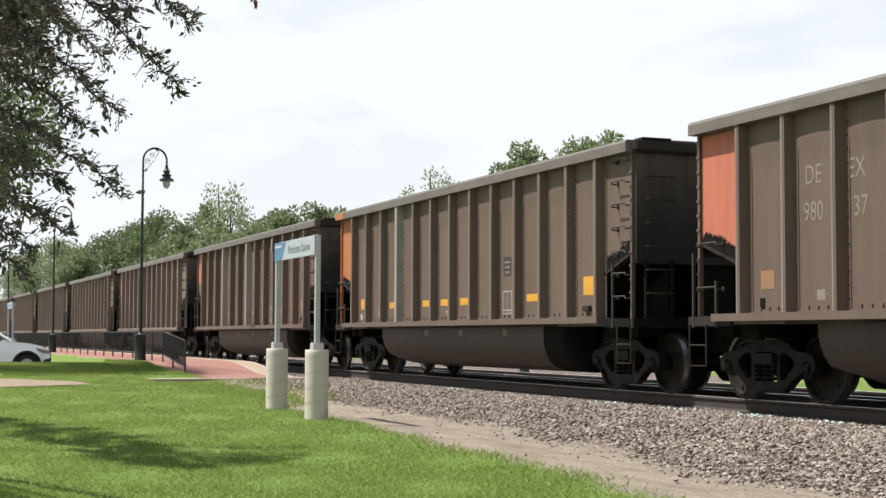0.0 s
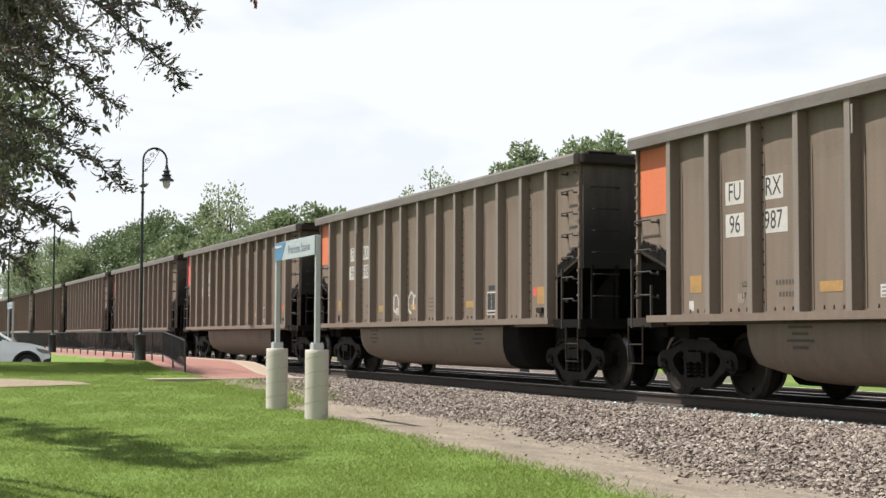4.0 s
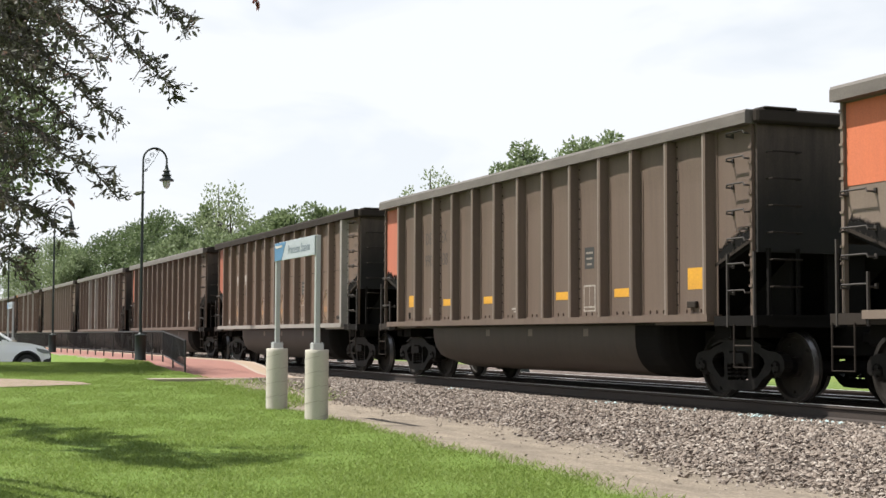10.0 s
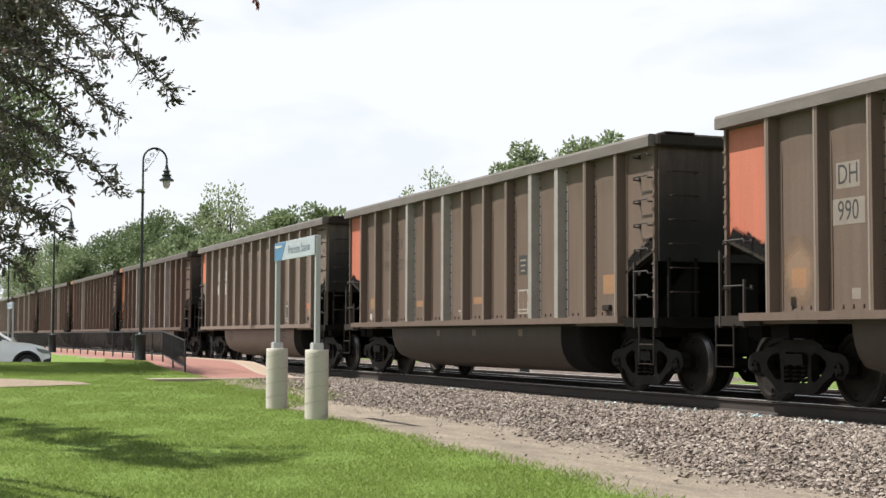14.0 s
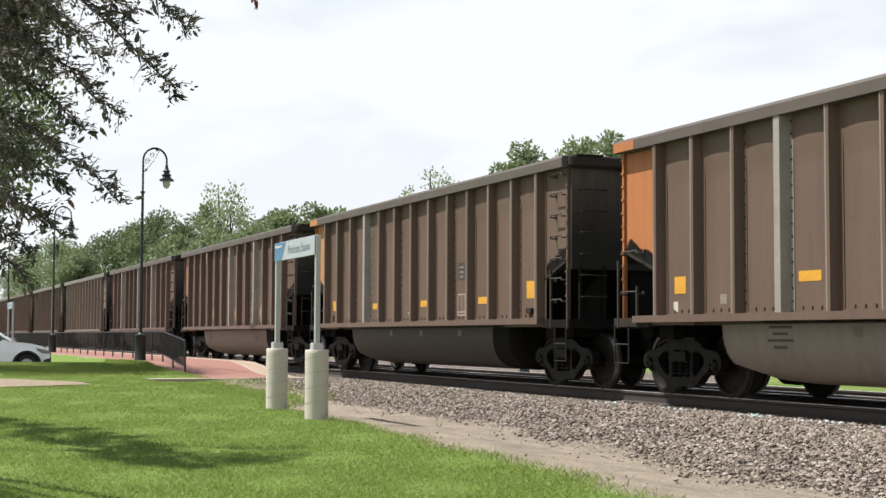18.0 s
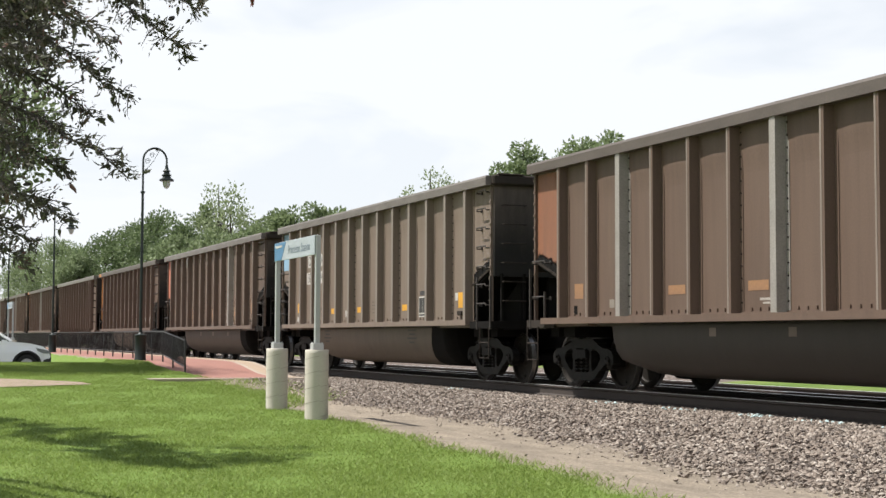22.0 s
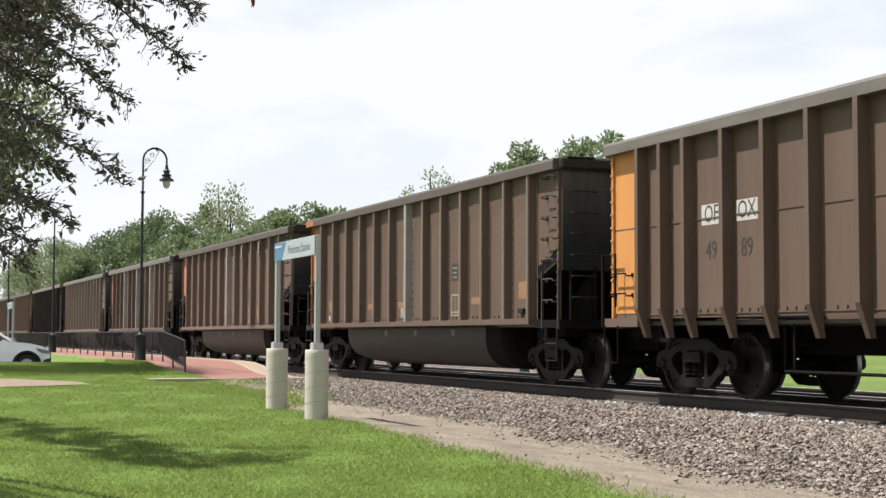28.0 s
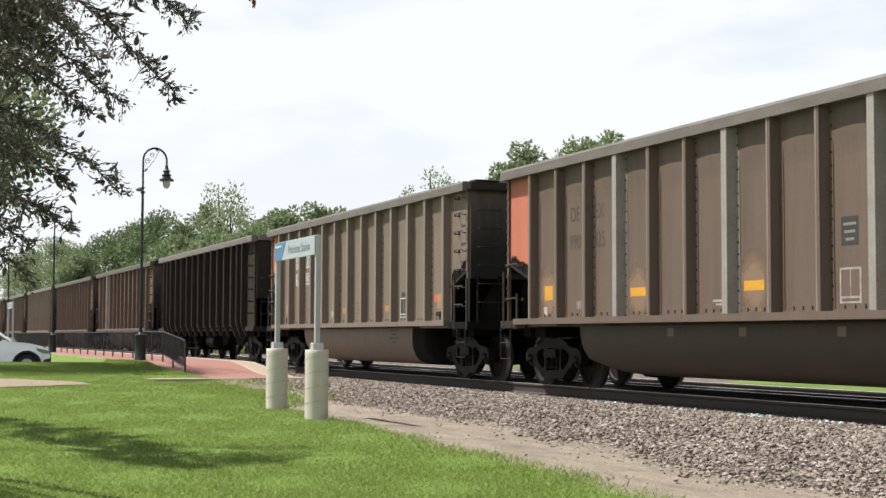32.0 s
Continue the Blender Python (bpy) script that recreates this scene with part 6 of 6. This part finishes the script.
# ------------------------------------------------------------------ parked car
def clearcoat(name, c):
    m, n, l, b = nodes_of(name)
    b.inputs["Base Color"].default_value = (*c, 1)
    b.inputs["Roughness"].default_value = 0.35
    b.inputs["Coat Weight"].default_value = 0.8
    b.inputs["Coat Roughness"].default_value = 0.08
    return m


CARWHITE = clearcoat("white_car_paint", (0.86, 0.87, 0.88))
CARGLASS = clearcoat("dark_car_glass", (0.02, 0.025, 0.03))
PLASTIC = surface("black_plastic_cladding", (0.0156, 0.0156, 0.01638), (0.0234, 0.0234, 0.0234), 0.65, 0, 5, 60)
TYRE = surface("tyre_rubber", (0.01248, 0.01248, 0.01248), (0.0234, 0.02184, 0.02028), 0.85, 0, 5, 60)
ALLOY = surface("alloy_wheel", (0.78, 0.78, 0.79), (0.66, 0.66, 0.67), 0.35, 0.15, 5, 60)
LAMPGLASS = clearcoat("headlight_glass", (0.16, 0.17, 0.18))


def estate_car(at):
    """A crossover estate: x = 0 at the front axle, its nose towards +x."""
    c = thing("car", "white crossover estate car parked nose to the railing", "car", at=at)
    W = 0.92
    arch = [(0.41 * math.cos(a), 0.34 + 0.41 * math.sin(a)) for a in (math.pi * k / 10 for k in range(11))]
    arch2 = [(-2.74 + px, pz) for px, pz in arch]
    low = 0.30
    outline = [(0.70, 0.42), (0.73, 0.62), (0.67, 0.80), (0.48, 0.93), (0.10, 1.02), (-0.55, 1.08), (-1.2, 1.10), (-3.4, 1.12), (-3.62, 1.05), (-3.66, 0.6), (-3.6, low)]
    outline += [(-3.2, low)] + [p for p in reversed(arch2) if p[1] >= low] + [p for p in reversed(arch) if p[1] >= low] + [(0.60, low)]
    bm = bmesh.new()
    lo = [bm.verts.new((x, -W + 0.10 * max(0, (z - 0.75) / 0.4) + 0.10 * max(0, (x - 0.3) / 0.6), z)) for x, z in outline]
    hi = [bm.verts.new((x, W - 0.10 * max(0, (z - 0.75) / 0.4) - 0.10 * max(0, (x - 0.3) / 0.6), z)) for x, z in outline]
    bm.faces.new(lo)
    bm.faces.new(hi[::-1])
    n = len(outline)
    for i in range(n):
        bm.faces.new((lo[i], hi[i], hi[(i + 1) % n], lo[(i + 1) % n]))
    bmesh.ops.recalc_face_normals(bm, faces=bm.faces)
    part("body", bm, CARWHITE, c)
    bm = bmesh.new()
    box(bm, -3.5, 0.62, -W + 0.26, W - 0.26, 0.24, 0.84)
    part("underbody", bm, PLASTIC, c)
    bm = bmesh.new()
    prism(bm, [(-0.50, 1.09), (-1.30, 1.60), (-1.55, 1.66), (-3.1, 1.66), (-3.55, 1.12)], "y", -W + 0.20, W - 0.20)
    part("cabin", bm, CARGLASS, c, "dark window glass")
    bm = bmesh.new()
    prism(bm, [(-1.33, 1.62), (-1.55, 1.69), (-3.1, 1.69), (-3.2, 1.62)], "y", -W + 0.18, W - 0.18)
    part("roof", bm, CARWHITE, c)
    for s in (-1, 1):
        for nm, p0, p1 in (("windscreen_pillar", (-0.48, 1.09), (-1.34, 1.64)), ("door_pillar", (-1.75, 1.10), (-1.80, 1.64)), ("rear_pillar", (-2.75, 1.10), (-2.85, 1.64))):
            bm = bmesh.new()
            tube(bm, [(p0[0], s * (W - 0.13), p0[1]), (p1[0], s * (W - 0.19), p1[1])], 0.045, 6)
            part(nm, bm, CARWHITE, c)
        bm = bmesh.new()
        prism(bm, [(-0.62, 0.98), (-0.62, 1.12), (-0.78, 1.14), (-0.80, 0.98)], "y", *sorted((s * (W + 0.02), s * (W + 0.20))))
        part("wing_mirror", bm, CARWHITE, c)
        for ax in (0.0, -2.74):
            bm = bmesh.new()
            pts = [(ax + 0.46 * math.cos(a), 0.34 + 0.46 * math.sin(a)) for a in (math.pi * k / 10 for k in range(11))] + [(ax + 0.40 * math.cos(a), 0.34 + 0.40 * math.sin(a)) for a in (math.pi * k / 10 for k in range(10, -1, -1))]
            prism(bm, pts, "y", *sorted((s * (W - 0.02), s * (W + 0.025))))
            part("arch_cladding", bm, PLASTIC, c, "black plastic wheel-arch cladding")
            w = new("wheel", None)
            w.parent = c
            w.location = (ax, s * (W - 0.12), 0.34)
            bm = bmesh.new()
            lathe(bm, [(0.20, -0.11), (0.32, -0.115), (0.345, -0.08), (0.345, 0.08), (0.32, 0.115), (0.20, 0.11)], 28, "y", caps=False)
            part("tyre", bm, TYRE, w, smooth=True)
            bm = bmesh.new()
            lathe(bm, [(0.22, s * 0.085), (0.235, s * 0.10), (0.205, s * 0.10), (0.20, s * 0.06)], 28, "y", caps=False)
            lathe(bm, [(0.01, s * 0.01), (0.21, s * 0.01), (0.21, s * 0.0), (0.01, s * 0.0)], 20, "y")
            lathe(bm, [(0.01, s * 0.10), (0.055, s * 0.10), (0.06, s * 0.04), (0.01, s * 0.04)], 12, "y")
            for k in range(10):
                a = 2 * math.pi * k / 10
                tube(bm, [(0.04 * math.cos(a), s * 0.085, 0.04 * math.sin(a)), (0.22 * math.cos(a), s * 0.095, 0.22 * math.sin(a))], 0.017, 4)
            part("rim", bm, ALLOY, w, "silver multi-spoke alloy rim")
        bm = bmesh.new()
        prism(bm, [(0.72, 0.70), (0.66, 0.80), (0.28, 0.88), (0.33, 0.78), (0.52, 0.70)], "y", *sorted((s * (W - 0.10), s * (W - 0.02))))
        part("headlight", bm, LAMPGLASS, c, "smoked headlight glass")
        bm = bmesh.new()
        prism(bm, [(0.74, 0.34), (0.75, 0.56), (0.52, 0.50), (0.46, 0.30)], "y", *sorted((s * (W - 0.30), s * (W - 0.03))))
        part("bumper_corner", bm, PLASTIC, c, "black plastic bumper corner")
        bm = bmesh.new()
        box(bm, -2.3, -0.44, s * (W - 0.01), s * (W + 0.02), 0.28, 0.44)
        part("sill_cladding", bm, PLASTIC, c)
    bm = bmesh.new()
    box(bm, 0.70, 0.76, -0.55, 0.55, 0.46, 0.74, 0.02)
    part("grille", bm, PLASTIC, c)
    return c


estate_car(Matrix.Translation((-49.5, 5.02, float(ground_z(np.array(-49.5), np.array(5.0))) + 0.015)) @ Matrix.Rotation(radians(86), 4, "Z"))
station_sign(Matrix.Translation((-62.6, 5.80, 0.0)), "pale station name sign farther along the platform")
for x in (-39.9, -58.0, -77.0, -98.0):
    copy_thing(lamp, Matrix.Translation((x, 18.45, -0.30)) @ Matrix.Rotation(radians(-90), 4, "Z") @ Matrix.Diagonal((0.92, 0.92, 0.92, 1)))
# ------------------------------------------------------------------ motions
def motions():
    times = [float(t) for t in range(33)]
    for k, car in CARS.items():
        walk(car, [(t, pose(train_at(t) - PITCH_M * k, TRACK_Y, 0)) for t in times])
    # every wheelset rolls at the same rate: one action, shared
    first = SPINNERS[0][0]
    turn = [(f / 30, pose(0, 0, 0, 0, math.degrees(train_at(f / 30) / 0.457) % 360.0, 0)) for f in range(961)]
    walk(first, turn)
    for w, _ in SPINNERS[1:]:
        w.rotation_mode = "QUATERNION"
        w.animation_data_create()
        w.animation_data.action = first.animation_data.action
        w.animation_data.action_slot = first.animation_data.action_slot
    # boughs lift and fall in the wind: seconds and lift in degrees
    gusts = ((0, 1), (1, 0.5), (2, 1.5), (3.5, 4), (5.5, 0), (6, -1), (7, -0.5), (8, -2), (9, 0), (10, -1), (11, 0.8), (12, -0.8), (13, 0), (14, -0.5), (15.5, 0.5), (16.5, -0.5), (17, 2),
             (18, -0.8), (19, -1), (20, 1.3), (21, 2), (22, 10), (22.5, 4), (23, 7), (24, 5.5), (24.5, 6.5), (25.5, -1), (26.5, 3), (27.5, 7), (28, 7), (28.5, 7), (29, 11.5), (29.5, 9), (30, 9), (30.5, -8), (31, -6), (31.5, 13), (32, 0))
    gt, gv = [g[0] for g in gusts], [g[1] for g in gusts]
    steps = [0.25 * i for i in range(129)]
    for i, (br, a, axis, gain, lag) in enumerate(SWAYING):
        rows = []
        for t in steps:
            lift = 0.55 * gain * float(np.interp(t - lag, gt, gv)) + 0.5 * math.sin(2.1 * t + i) + 0.3 * math.sin(4.3 * t + 2.3 * i)
            side = 0.35 * lift * math.sin(1.1 * t + i) + 0.4 * math.sin(1.7 * t + 1.9 * i)
            rows.append((t, Matrix.Translation(a) @ Matrix.Rotation(radians(lift), 4, axis) @ Matrix.Rotation(radians(side), 4, "Z")))
        walk(br, rows)


motions()
